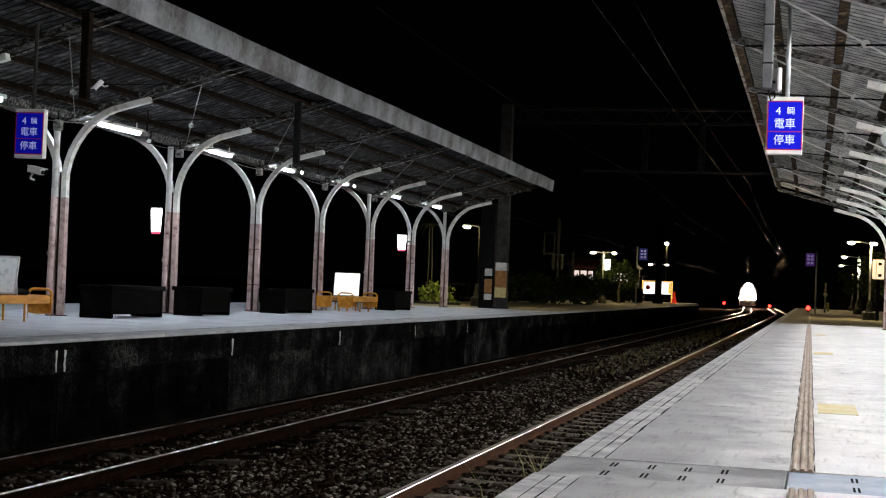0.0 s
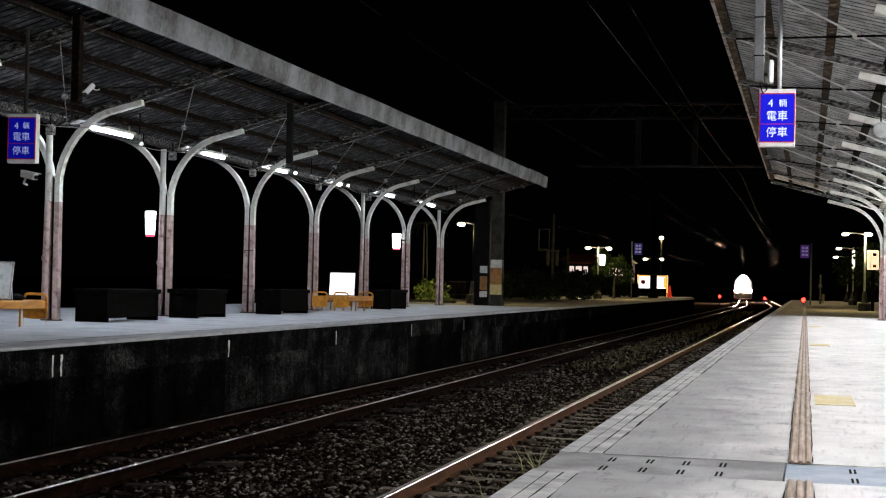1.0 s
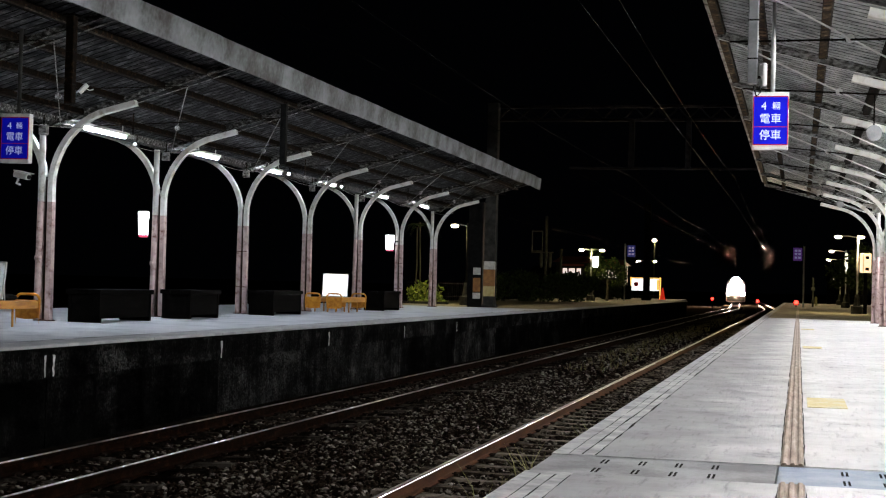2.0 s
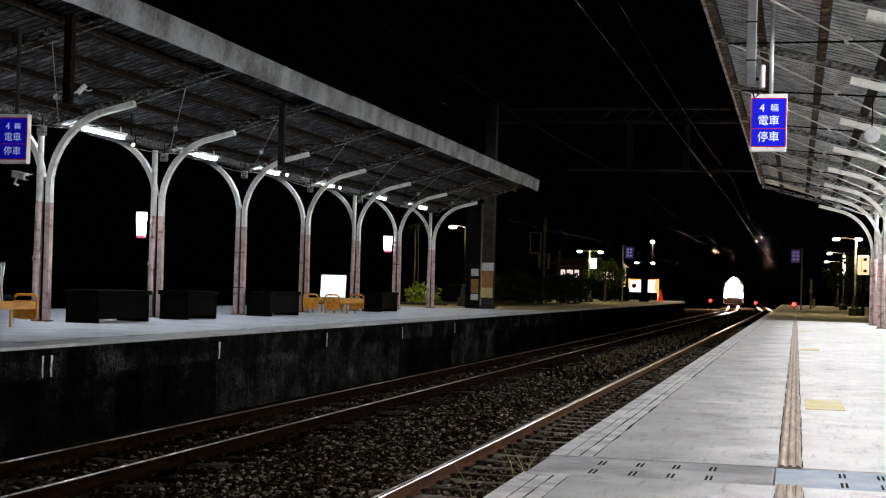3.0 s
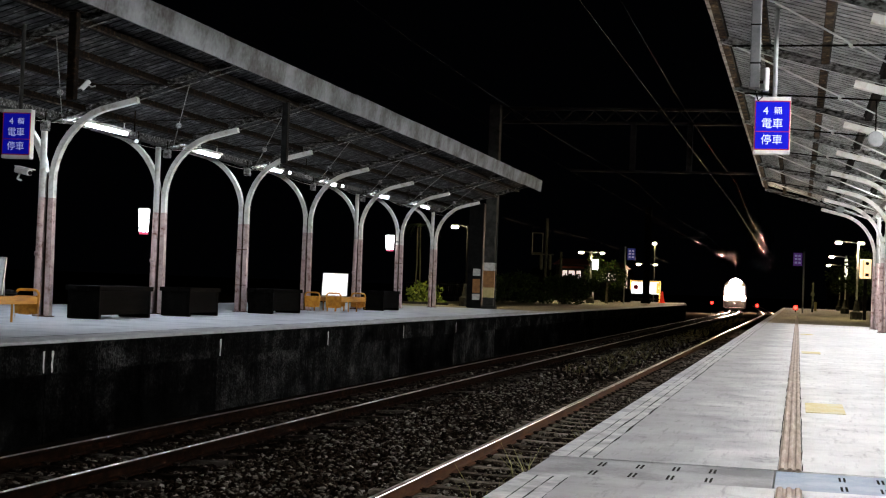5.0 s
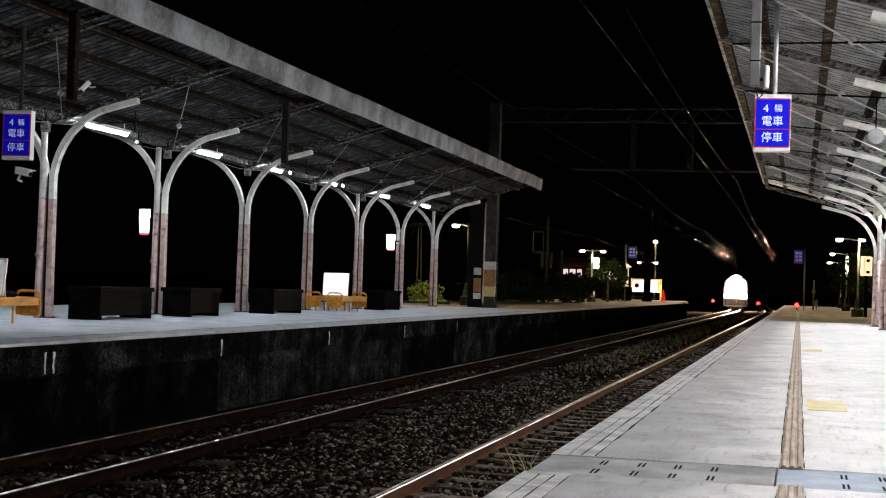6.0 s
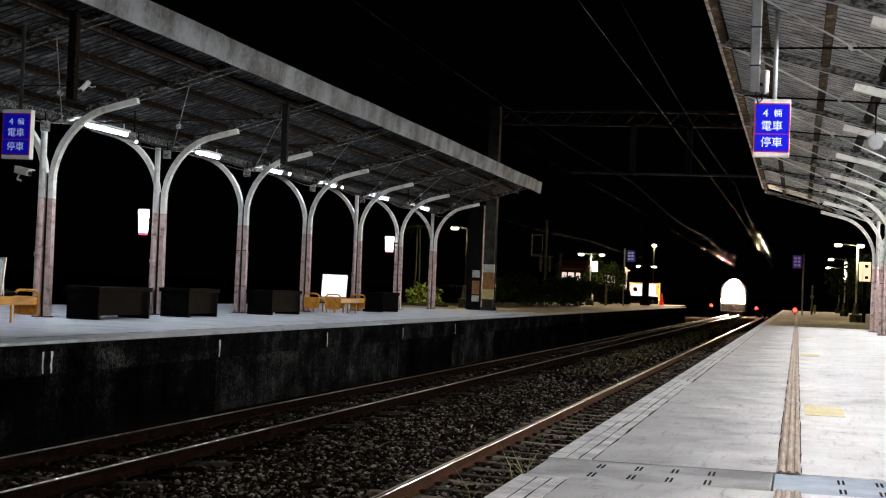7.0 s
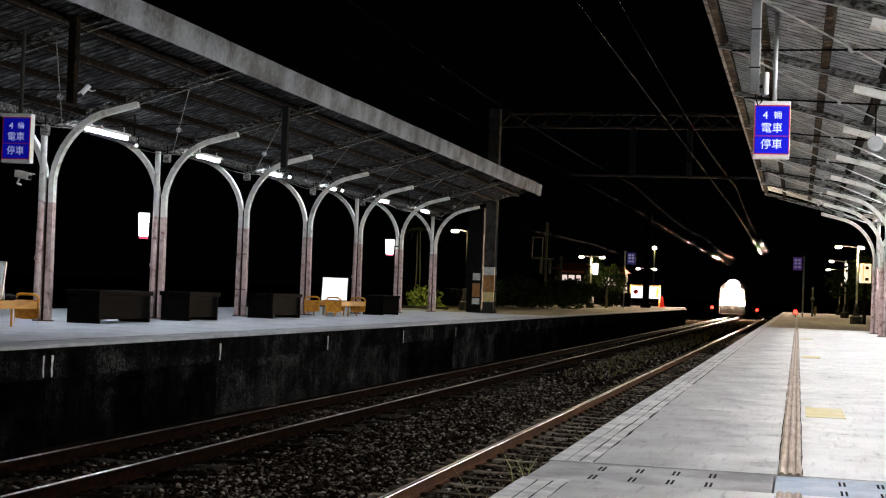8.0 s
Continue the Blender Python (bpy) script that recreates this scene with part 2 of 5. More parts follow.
band_white = material("white_band_paint", [(0.4, 0.4, 0.39), (0.65, 0.65, 0.63)], 0.7, scale=8, fine=60)
band_brown = material("brown_band_paint", [(0.22, 0.1, 0.035), (0.36, 0.18, 0.06)], 0.7, scale=8, fine=60)
band_yellow = material("yellow_band_paint", [(0.5, 0.4, 0.16), (0.6, 0.52, 0.26)], 0.7, scale=8, fine=60)
leaf_mat = material("green_leaves", [(0.008, 0.016, 0.004), (0.022, 0.038, 0.008), (0.06, 0.085, 0.022)], 0.6, scale=3, fine=30, island=0.8, spread=(0.2, 0.8), bump=0.0, spec=0.15)
lime_leaf = material("lime_green_leaves", [(0.08, 0.12, 0.015), (0.16, 0.22, 0.03), (0.26, 0.3, 0.06)], 0.5, scale=3, fine=30, island=0.8, spread=(0.2, 0.8), bump=0.0)
dry_grass = material("dry_weeds", [(0.05, 0.037, 0.015), (0.12, 0.09, 0.04), (0.09, 0.095, 0.03)], 0.8, scale=3, fine=30, island=0.8, spread=(0.2, 0.8), bump=0.0)
tuft_grass = material("yellow_green_tufts", [(0.1, 0.09, 0.03), (0.2, 0.19, 0.07), (0.3, 0.28, 0.12)], 0.8, scale=3, fine=30, island=0.8, spread=(0.2, 0.8), bump=0.0)
bark = material("grey_bark", [(0.03, 0.027, 0.02), (0.08, 0.07, 0.055)], 0.9, spec=0.05, scale=8, fine=60, stretch=(1, 1, 0.3), bump=0.5)
train_paint = material("train_front_paint", [(0.35, 0.36, 0.38), (0.45, 0.46, 0.47)], 0.4, 0.2, scale=2, fine=40, bump=0.0)
train_dark = material("dark_underframe", [(0.012, 0.012, 0.013), (0.03, 0.03, 0.03)], 0.6, 0.3, scale=3, fine=40)
roof_tile = material("red_shop_roof", [(0.2, 0.05, 0.04), (0.32, 0.09, 0.07)], 0.7, scale=3, fine=40)
# the cone is no lamp: lamplight on it is put in as emission
cone_red = glow("lit_red_cone", (1.0, 0.05, 0.02), 0.35)
sign_blue = glow("backlit_blue", (0.005, 0.007, 0.46), 0.56)
sign_red = material("red_line", [(0.4, 0.01, 0.03), (0.55, 0.02, 0.04)], 0.4, scale=8, fine=40, bump=0)
sign_blue_dim = glow("dim_backlit_blue", (0.004, 0.006, 0.42), 0.3)
sign_letter_dim = glow("dim_backlit_lettering", (0.6, 0.66, 1.0), 0.28)
sign_letter = glow("backlit_lettering", (0.6, 0.68, 1.0), 0.75)
far_sign_violet = glow("far_sign_violet", (0.16, 0.06, 0.35), 0.2)
tube_glow = glow("fluorescent_tube", (0.84, 0.92, 1.0), TUBE_POWER)
tube_glow_near = glow("bright_fluorescent_tube", (1.0, 0.995, 0.985), TUBE_POWER_NEAR)
lamp_glow = glow("street_lamp_lens", (1.0, 0.83, 0.4), PLATFORM_LAMP_POWER)
box_glow = glow("light_box_white", (0.95, 0.97, 1.0), 6.0)
box_red = glow("light_box_red", (0.9, 0.1, 0.2), 0.8)
warm_box = glow("light_box_warm", (1.0, 0.74, 0.46), 1.25)
board_glow = glow("lit_white_board", (1.0, 0.98, 0.97), 1.4)
yellow_glow = glow("lit_yellow_frame", (1.0, 0.6, 0.12), 0.9)
red_signal = glow("red_signal_lens", (1.0, 0.018, 0.012), 14.0)
headlight_glow = glow("headlight_lens", (1.0, 0.72, 0.49), HEADLIGHT_POWER)
cab_glare = glow("glare_cab_window", (1.0, 0.86, 0.72), 14.0)


# ---------------------------------------------------------------- mesh tools
class Geo:
    """Vertices and faces of one part, gathered piece by piece."""

    def __init__(self):
        self.v, self.f, self.m = [], [], []

    def add(self, verts, faces, mi=0):
        k = len(self.v)
        self.v += [tuple(p) for p in verts]
        self.f += [tuple(k + i for i in q) for q in faces]
        self.m += [mi] * len(faces)
        return self

    def box(self, x0, x1, y0, y1, z0, z1, mi=0, c=0.0):
        """A box with its edges taken off by c."""
        if not c:
            p = [(x, y, z) for z in (z0, z1) for x, y in ((x0, y0), (x1, y0), (x1, y1), (x0, y1))]
            return self.add(p, [(3, 2, 1, 0), (4, 5, 6, 7), (0, 1, 5, 4), (1, 2, 6, 5), (2, 3, 7, 6), (3, 0, 4, 7)], mi)
        b = bmesh.new()
        bmesh.ops.create_cube(b, size=1)
        for p in b.verts:
            p.co = (x0 + (x1 - x0) * (p.co.x + 0.5), y0 + (y1 - y0) * (p.co.y + 0.5), z0 + (z1 - z0) * (p.co.z + 0.5))
        bmesh.ops.bevel(b, geom=b.edges[:], offset=c, segments=1, affect="EDGES")
        b.verts.index_update()
        self.add([p.co[:] for p in b.verts], [[p.index for p in q.verts] for q in b.faces], mi)
        b.free()
        return self

    def sweep(self, path, profile, side=(0, 1, 0), mi=0, closed=True):
        """Carries a profile (pairs: along side, across it) along a path."""
        path, side = [Vector(p) for p in path], Vector(side)
        n, verts = len(profile), []
        for i, p in enumerate(path):
            d = (path[min(i + 1, len(path) - 1)] - path[max(i - 1, 0)]).normalized()
            s = (side - d * side.dot(d)).normalized()
            u = d.cross(s)
            verts += [p + s * a + u * b for a, b in profile]
        faces = []
        for i in range(len(path) - 1):
            for j in range(n if closed else n - 1):
                a, b = i * n + j, i * n + (j + 1) % n
                faces.append((a, b, b + n, a + n))
        if closed:
            faces += [tuple(range(n))[::-1], tuple(range((len(path) - 1) * n, len(path) * n))]
        return self.add(verts, faces, mi)

    def rod(self, path, r, n=8, mi=0):
        d = Vector(path[-1]) - Vector(path[0])
        side = (0, 0, 1) if abs(d.z) < 0.8 * d.length else (0, 1, 0)
        prof = [(r * math.cos(2 * math.pi * i / n), r * math.sin(2 * math.pi * i / n)) for i in range(n)]
        return self.sweep(path, prof, side, mi)

    def lathe(self, x, y, rings, n=16, mi=0):
        """Rings of (radius, height) round an upright axis."""
        verts = [(x + r * math.cos(2 * math.pi * i / n), y + r * math.sin(2 * math.pi * i / n), z) for r, z in rings for i in range(n)]
        faces = [(k * n + i, k * n + (i + 1) % n, (k + 1) * n + (i + 1) % n, (k + 1) * n + i) for k in range(len(rings) - 1) for i in range(n)]
        faces += [tuple(range(n))[::-1], tuple(range((len(rings) - 1) * n, len(rings) * n))]
        return self.add(verts, faces, mi)

    def disc(self, c, normal, r, depth, n=20, mi=0):
        c, normal = Vector(c), Vector(normal).normalized()
        return self.rod([c, c + normal * depth], r, n, mi)

    def mesh(self, name, mats, smooth=False):
        me = bpy.data.meshes.new(name)
        me.from_pydata(self.v, [], self.f)
        for m in mats if isinstance(mats, (list, tuple)) else [mats]:
            me.materials.append(m)
        me.polygons.foreach_set("material_index", self.m)
        if smooth:
            me.polygons.foreach_set("use_smooth", [True] * len(self.f))
        me.update()
        return me


def part(name, geo, mats, parent=None, label="", smooth=False, at=None):
    ob = new(name, geo if isinstance(geo, bpy.types.Mesh) else geo.mesh(name, mats, smooth))
    if parent is not None:
        ob.parent = parent
    if at is not None:
        ob.matrix_basis = at
    return tagged(ob, label)


def thing(name, label, category, at=None, group="", kind=""):
    ob = new(name)
    ob.empty_display_size = 0.2
    if at is not None:
        ob.matrix_basis = at
    return tagged(ob, label, category, group, kind)


# ---------------------------------------------------------------- ground and track bed
RAIL_Z, AB, CD = -0.92, -6.72, -2.84
EDGE_R, EDGE_L, TOP_L = -1.24, -8.4, 0.06


def bend(y):
    """How far the line has swung to the left at y metres."""
    k, y0, y1 = 0.039, 150.0, 176.0
    if y < y0:
        return 0.0
    return -k * (y - y0) ** 2 / (2 * (y1 - y0)) if y < y1 else -k * (y - (y0 + y1) / 2)


g = Geo()
g.add([(-2500, -300, -1.4), (2500, -300, -1.4), (2500, 4500, -1.4), (-2500, 4500, -1.4)], [(0, 1, 2, 3)])
tagged(part("ground", g, dirt), "dark bare earth beside the railway", "ground", kind="structure")

g = Geo()
xs = [-8.4, -7.8, -5.6, -5.1, -4.4, -3.9, -1.8, -1.2]
zs = [-1.14, -1.14, -1.14, -1.1, -1.1, -1.14, -1.14, -1.14]
ys = list(range(-8, 320, 4))
verts = [(x + bend(y) + 0.02 * noise.noise((x * 3, y, 0)), y, z + 0.03 * noise.noise((x * 2, y * 1.3, 5))) for y in ys for x, z in zip(xs, zs)]
n = len(xs)
g.add(verts, [(i * n + j, i * n + j + 1, (i + 1) * n + j + 1, (i + 1) * n + j) for i in range(len(ys) - 1) for j in range(n - 1)])
tagged(part("track_bed", g, dirt), "dark trampled gravel bed between two platforms", "track bed", kind="structure")


def stones(name, label, count, x0, x1, y0, y1, size, seed, power=1.0):
    """Broken stones strewn over the bed, as one mesh."""
    rng = np.random.default_rng(seed)
    phi = (1 + 5 ** 0.5) / 2
    base = np.array([(-1, phi, 0), (1, phi, 0), (-1, -phi, 0), (1, -phi, 0), (0, -1, phi), (0, 1, phi), (0, -1, -phi), (0, 1, -phi),
                     (phi, 0, -1), (phi, 0, 1), (-phi, 0, -1), (-phi, 0, 1)]) / 1.9
    tri = np.array([(0, 11, 5), (0, 5, 1), (0, 1, 7), (0, 7, 10), (0, 10, 11), (1, 5, 9), (5, 11, 4), (11, 10, 2), (10, 7, 6), (7, 1, 8),
                    (3, 9, 4), (3, 4, 2), (3, 2, 6), (3, 6, 8), (3, 8, 9), (4, 9, 5), (2, 4, 11), (6, 2, 10), (8, 6, 7), (9, 8, 1)])
    u = rng.random((count, 2))
    x = x0 + (x1 - x0) * u[:, 0]
    y = y0 + (y1 - y0) * u[:, 1] ** power
    heap = np.interp(x, xs, zs)
    on_sleeper = (np.minimum(abs(x - AB), abs(x - CD)) < 1.0) & ((y / 0.6) % 1 < 0.4)
    keep = ~(on_sleeper & (rng.random(count) < 0.96))
    keep &= ~((x > CD + 0.65) & (rng.random(count) < 0.55))
    near_rail = np.minimum.reduce([abs(x - c - d) for c in (AB, CD) for d in (-0.565, 0.565)]) < 0.085
    keep &= ~near_rail
    x, y, heap = x[keep], y[keep], heap[keep]
    count = len(x)
    r = size * (0.45 + 0.75 * rng.random(count) ** 1.6)
    p = base[None] * (0.75 + 0.5 * rng.random((count, 12, 1)))
    p = p * np.stack([0.8 + 0.6 * rng.random(count), 0.8 + 0.6 * rng.random(count), 0.5 + 0.4 * rng.random(count)], 1)[:, None] * r[:, None, None]
    a = rng.random(count) * 6.283
    ca, sa = np.cos(a)[:, None], np.sin(a)[:, None]
    px, py = p[:, :, 0] * ca - p[:, :, 1] * sa, p[:, :, 0] * sa + p[:, :, 1] * ca
    tilt = rng.normal(0, 0.35, count)[:, None]
    pz = p[:, :, 2] + px * tilt
    v = np.stack([px + x[:, None], py + y[:, None], pz + (heap + 0.02 + 0.02 * rng.random(count))[:, None]], 2).reshape(-1, 3)
    f = (tri[None] + 12 * np.arange(count)[:, None, None]).reshape(-1, 3)
    me = bpy.data.meshes.new(name)
    me.from_pydata(v.tolist(), [], f.tolist())
    me.materials.append(ballast_mat)
    me.update()
    return tagged(new(name, me), label, "gravel", kind="stuff")


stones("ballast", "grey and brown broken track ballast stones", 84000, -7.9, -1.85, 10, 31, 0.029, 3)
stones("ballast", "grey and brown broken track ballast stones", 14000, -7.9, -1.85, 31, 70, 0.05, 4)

# ---------------------------------------------------------------- tracks
RAIL_PROFILE = [(-0.055, -0.14), (0.055, -0.14), (0.055, -0.128), (0.012, -0.112), (0.009, -0.045), (0.033, -0.036), (0.034, -0.014),
                (0.029, -0.0065), (0.025, -0.0038), (0.015, -0.001), (0.0, 0.0), (-0.015, -0.001), (-0.025, -0.0038), (-0.029, -0.0065), (-0.034, -0.014), (-0.033, -0.036), (-0.009, -0.045),
                (-0.012, -0.112), (-0.055, -0.128)]


def rail_mesh(cx):
    g = Geo()
    path = [(cx + bend(y), y, RAIL_Z) for y in [-8] + list(range(0, 130, 10)) + list(range(130, 330, 5))]
    n = len(RAIL_PROFILE)
    verts = [(x + a, y, z + b) for x, y, z in path for a, b in RAIL_PROFILE]
    for i in range(len(path) - 1):
        for j in range(n):
            a, b = i * n + j, i * n + (j + 1) % n
            g.f.append((a, b, b + n, a + n))
            g.m.append(1 if j in (9, 10) or j == (8 if cx < -5 else 6) else 0)
    g.v = verts
    return g


sleeper_geo = Geo()
w, hgt = 0.13, 0.16
sleeper_geo.add([(-1.0, -w, -hgt), (1.0, -w, -hgt), (1.0, w, -hgt), (-1.0, w, -hgt), (-0.98, -0.09, -0.01), (-0.25, -0.085, -0.04), (0.25, -0.085, -0.04), (0.98, -0.09, -0.01),
                 (0.98, 0.09, -0.01), (0.25, 0.085, -0.04), (-0.25, 0.085, -0.04), (-0.98, 0.09, -0.01)],
                [(0, 1, 7, 6, 5, 4), (2, 3, 11, 10, 9, 8), (1, 2, 8, 7), (3, 0, 4, 11), (4, 5, 10, 11), (5, 6, 9, 10), (6, 7, 8, 9), (3, 2, 1, 0)])
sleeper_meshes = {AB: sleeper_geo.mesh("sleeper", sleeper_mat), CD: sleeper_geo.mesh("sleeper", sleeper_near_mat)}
for centre, which in ((AB, "beside the far platform"), (CD, "beside the near platform")):
    track = thing("railway_track", "rusty steel railway track on concrete sleepers " + which, "track", kind="structure")
    for side in (-0.565, 0.565):
        part("rail", rail_mesh(centre + side), [dim_rail if centre == AB else rail_rust, rail_steel], track, "rust-brown steel rail with a polished head")
    far, clips = Geo(), Geo()
    for k in range(10, 330):
        y = k * 0.6 + 0.12
        m = pose(centre + bend(y) + random.uniform(-0.02, 0.02), y, RAIL_Z - 0.135, 0, 0, random.uniform(-1.2, 1.2))
        if k < 150:
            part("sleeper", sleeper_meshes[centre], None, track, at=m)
        else:
            far.add([m @ Vector(p) for p in sleeper_geo.v], sleeper_geo.f)
        if k < 75:
            for side in (-0.565, 0.565):
                for s in (-1, 1):
                    x = centre + side + s * 0.085
                    clips.box(x - 0.022, x + 0.022, y - 0.03, y + 0.03, RAIL_Z - 0.14, RAIL_Z - 0.12)
                    clips.rod([(x - s * 0.035, y - 0.04, RAIL_Z - 0.115), (x, y - 0.045, RAIL_Z - 0.115), (x + s * 0.03, y, RAIL_Z - 0.11), (x, y + 0.045, RAIL_Z - 0.115), (x - s * 0.035, y + 0.04, RAIL_Z - 0.115)], 0.008, 5)
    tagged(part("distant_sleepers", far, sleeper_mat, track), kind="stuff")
    tagged(part("rail_clips", clips, clip_mat, track), kind="stuff")

# ---------------------------------------------------------------- platforms
def ragged(x, y0, y1, wide):
    """A thin dirty line of uneven width on the paving."""
    g, pts, y = Geo(), [], y0
    while y < y1:
        mid = x + 0.006 * noise.noise((x * 40, y * 0.9, 1)) + 0.004 * noise.noise((x * 40, y * 4, 5))
        w = wide * max(0.12, 0.55 + 0.9 * noise.noise((x * 60, y * 2.3, 9)))
        pts += [(mid - w / 2, y, 0.0025), (mid + w / 2, y, 0.0025)]
        y += 0.09 + 0.004 * y
    return g.add(pts, [(2 * i, 2 * i + 1, 2 * i + 3, 2 * i + 2) for i in range(len(pts) // 2 - 1)])


def platform_right():
    top = thing("platform_near", "pale concrete station platform with a cut-back edge", "platform", kind="structure")
    # the slab stands in two lengths, with the cover gap between them
    for name, y0, y1 in (("paving", -8, 6.89), ("paving", 7.65, 135)):
        x = EDGE_R
        # three ragged dirty joints run along the edge
        for a, b in ((x, x + 0.09), (x + 0.09, x + 0.16), (x + 0.16, x + 0.23)):
            part("edge_strip", Geo().box(a, b, y0, y1, -0.12, 0.0), edge_paving, top, "grey strip along the platform edge")
        for a, wide in ((x + 0.09, 0.009), (x + 0.16, 0.014), (x + 0.23, 0.018)):
            part("edge_joint", ragged(a, max(y0, 0.0), min(y1, 60.0), wide), groove_mat, top, "ragged dark joint along the edge")
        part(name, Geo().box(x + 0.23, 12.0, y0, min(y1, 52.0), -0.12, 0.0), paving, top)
        if y1 > 52:
            part(name, Geo().box(x + 0.23, 12.0, 52.0, y1, -0.12, 0.0), dim_paving, top, "brown paving past the canopy, darkened for its dimmer light")
        g = Geo().box(EDGE_R + 0.06, 12.0, y0, y1, -1.4, -0.12)
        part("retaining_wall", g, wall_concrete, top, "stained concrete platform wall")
    g = Geo().box(EDGE_R + 0.06, 12.0, 6.89, 7.65, -1.4, -0.12)
    part("retaining_wall", g, wall_concrete, top, "stained concrete platform wall")
    # cover slabs across the platform, with pairs of lifting slots
    k = 0
    edges = [EDGE_R, -0.085, 1.15, 2.4, 3.65, 4.9]
    slots = [-0.95, -0.76, -0.58, -0.4, 0.22, 0.4, 0.7, 1.0]
    for x0, x1 in zip(edges, edges[1:]):
        g = Geo()
        g.box(x0 + 0.004, x1 - 0.004, 6.9, 7.64, -0.12, -0.005, c=0.004)
        part("cover_slab", g, cover_concrete if k == 0 else cover_metal, top, "grey cover slab" if k == 0 else "bluish metal cover plate")
        k += 1
    slot = Geo().box(0, 0.011, 0, 0.16, -0.03, -0.0035).mesh("lifting_slot", groove_mat)
    for s in slots:
        for yy in (7.0, 7.36):
            for d in (0, 0.022):
                part("lifting_slot", slot, None, top, at=pose(s + d, yy, 0))
    # brown inlay with three raised ribs
    for y0, y1 in ((-2, 6.89), (7.65, 84)):
        g = Geo()
        g.box(-0.07, 0.045, y0, y1, -0.05, 0.004)
        for xx in (-0.052, -0.0125, 0.027):
            g.sweep([(xx, y0, 0.004), (xx, y1, 0.004)], [(-0.013, 0), (-0.01, -0.006), (-0.005, -0.008), (0.005, -0.008), (0.01, -0.006), (0.013, 0)], (1, 0, 0))
        for side in (-1, 1):
            crack = ragged(-0.073 if side < 0 else 0.049, max(y0, 0.0), min(y1, 46), 0.011)
            part("dirty_joint", crack, groove_mat, top, "ragged dark joint beside the strip")
        part("inlay_strip", g, brown_strip, top, "worn brown ribbed strip let into the paving")
    for yy, ln in ((11.62, 1.05), (24.1, 0.9), (36.5, 0.9)):
        g = Geo().box(0.085, 0.385, yy, yy + ln, -0.01, 0.004)
        part("painted_mark", g, ochre_paint, top, "faded yellow painted patch")
    return top


def platform_left():
    top = thing("platform_far", "island platform with a black-stained concrete wall", "platform", kind="structure")
    # the platform narrows towards its far end
    for y0, y1, edge in ((-10.53, 116.0, EDGE_L), (116.0, 135.0, -9.9)):
        y = y0
        while y < y1 - 0.1:
            e = min(y + 2.4, y1)
            slab = Geo().box(edge - 0.5, edge + 0.02 + random.uniform(-0.006, 0.006), y + 0.006, e - 0.006, 0.02, TOP_L + random.uniform(-0.003, 0.002), c=0.006)
            part("coping_slab", slab, coping, top)
            y = e
        for a, b in ((y0, min(y1, 53.0)), (max(y0, 53.0), y1)):
            if b > a:
                part("paving", Geo().box(-17.3, edge - 0.515, a, b, -0.34, TOP_L - 0.003), paving_left if b < 54 else dim_paving, top, "" if b < 54 else "brown paving past the canopy, darkened for its dimmer light")
        part("paving_joint", Geo().box(edge - 0.515, edge - 0.5, y0, y1, -0.1, TOP_L - 0.012), groove_mat, top, "dark joint behind the coping")
        if y0 < 0:
            part("dirty_joint", ragged(edge - 0.507, 8.0, 52.0, 0.07), groove_mat, top, "ragged dirt along the joint", at=pose(0, 0, TOP_L))
        part("wall_rim", Geo().box(edge - 1.0, edge - 0.02, y0, y1, -0.34, 0.02), wall_band, top, "grey rendered rim under the edge")
        y, k = y0, 0
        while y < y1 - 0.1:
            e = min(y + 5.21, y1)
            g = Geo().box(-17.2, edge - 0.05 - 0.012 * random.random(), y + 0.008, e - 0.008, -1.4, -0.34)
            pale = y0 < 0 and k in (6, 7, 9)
            part("wall_panel", g, wall_pale if pale else wall_concrete, top, "paler wall panel" if pale else "")
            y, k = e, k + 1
        part("wall_core", Geo().box(-17.1, edge - 0.12, y0, y1, -1.4, -0.34), groove_mat, top)
    for yy, z0, w in ((15.4, -0.32, 0.04), (15.6, -0.34, 0.055), (20.73, -0.2, 0.06), (25.94, -0.24, 0.05), (31.3, -0.22, 0.04), (36.4, -0.3, 0.04), ):
        g = Geo()
        b = []
        for i in range(9):
            f = i / 8
            hw = w * (0.5 + 0.35 * noise.noise((yy, f * 5, 2))) * (1 - 0.5 * f)
            zz = -0.07 - 0.25 * f
            cy = yy + 0.02 * noise.noise((yy * 3, f * 4, 1))
            b += [(EDGE_L - 0.014 if zz > -0.34 else EDGE_L - 0.044, cy - hw, zz), (EDGE_L - 0.014 if zz > -0.34 else EDGE_L - 0.044, cy + hw, zz)]
        g.add(b, [(2 * i, 2 * i + 1, 2 * i + 3, 2 * i + 2) for i in range(8)])
        part("lime_run", g, limewash, top, "white lime run down the wall")
    return top


platform_right()
platform_left()

# ---------------------------------------------------------------- canopies
HALF, BAY = 3.65, 4.63
# valley height, rise to a metre, depth of rafters and purlins below the sheets, reach of the column arms, their drop
FAR_ROOF = dict(valley=3.51, rise=0.3, rafter=0.085, purlin=0.125, reach=1.61, sunk=0.0)
NEAR_ROOF = dict(valley=3.56, rise=0.26, rafter=0.16, purlin=0.15, reach=1.72, sunk=0.1)


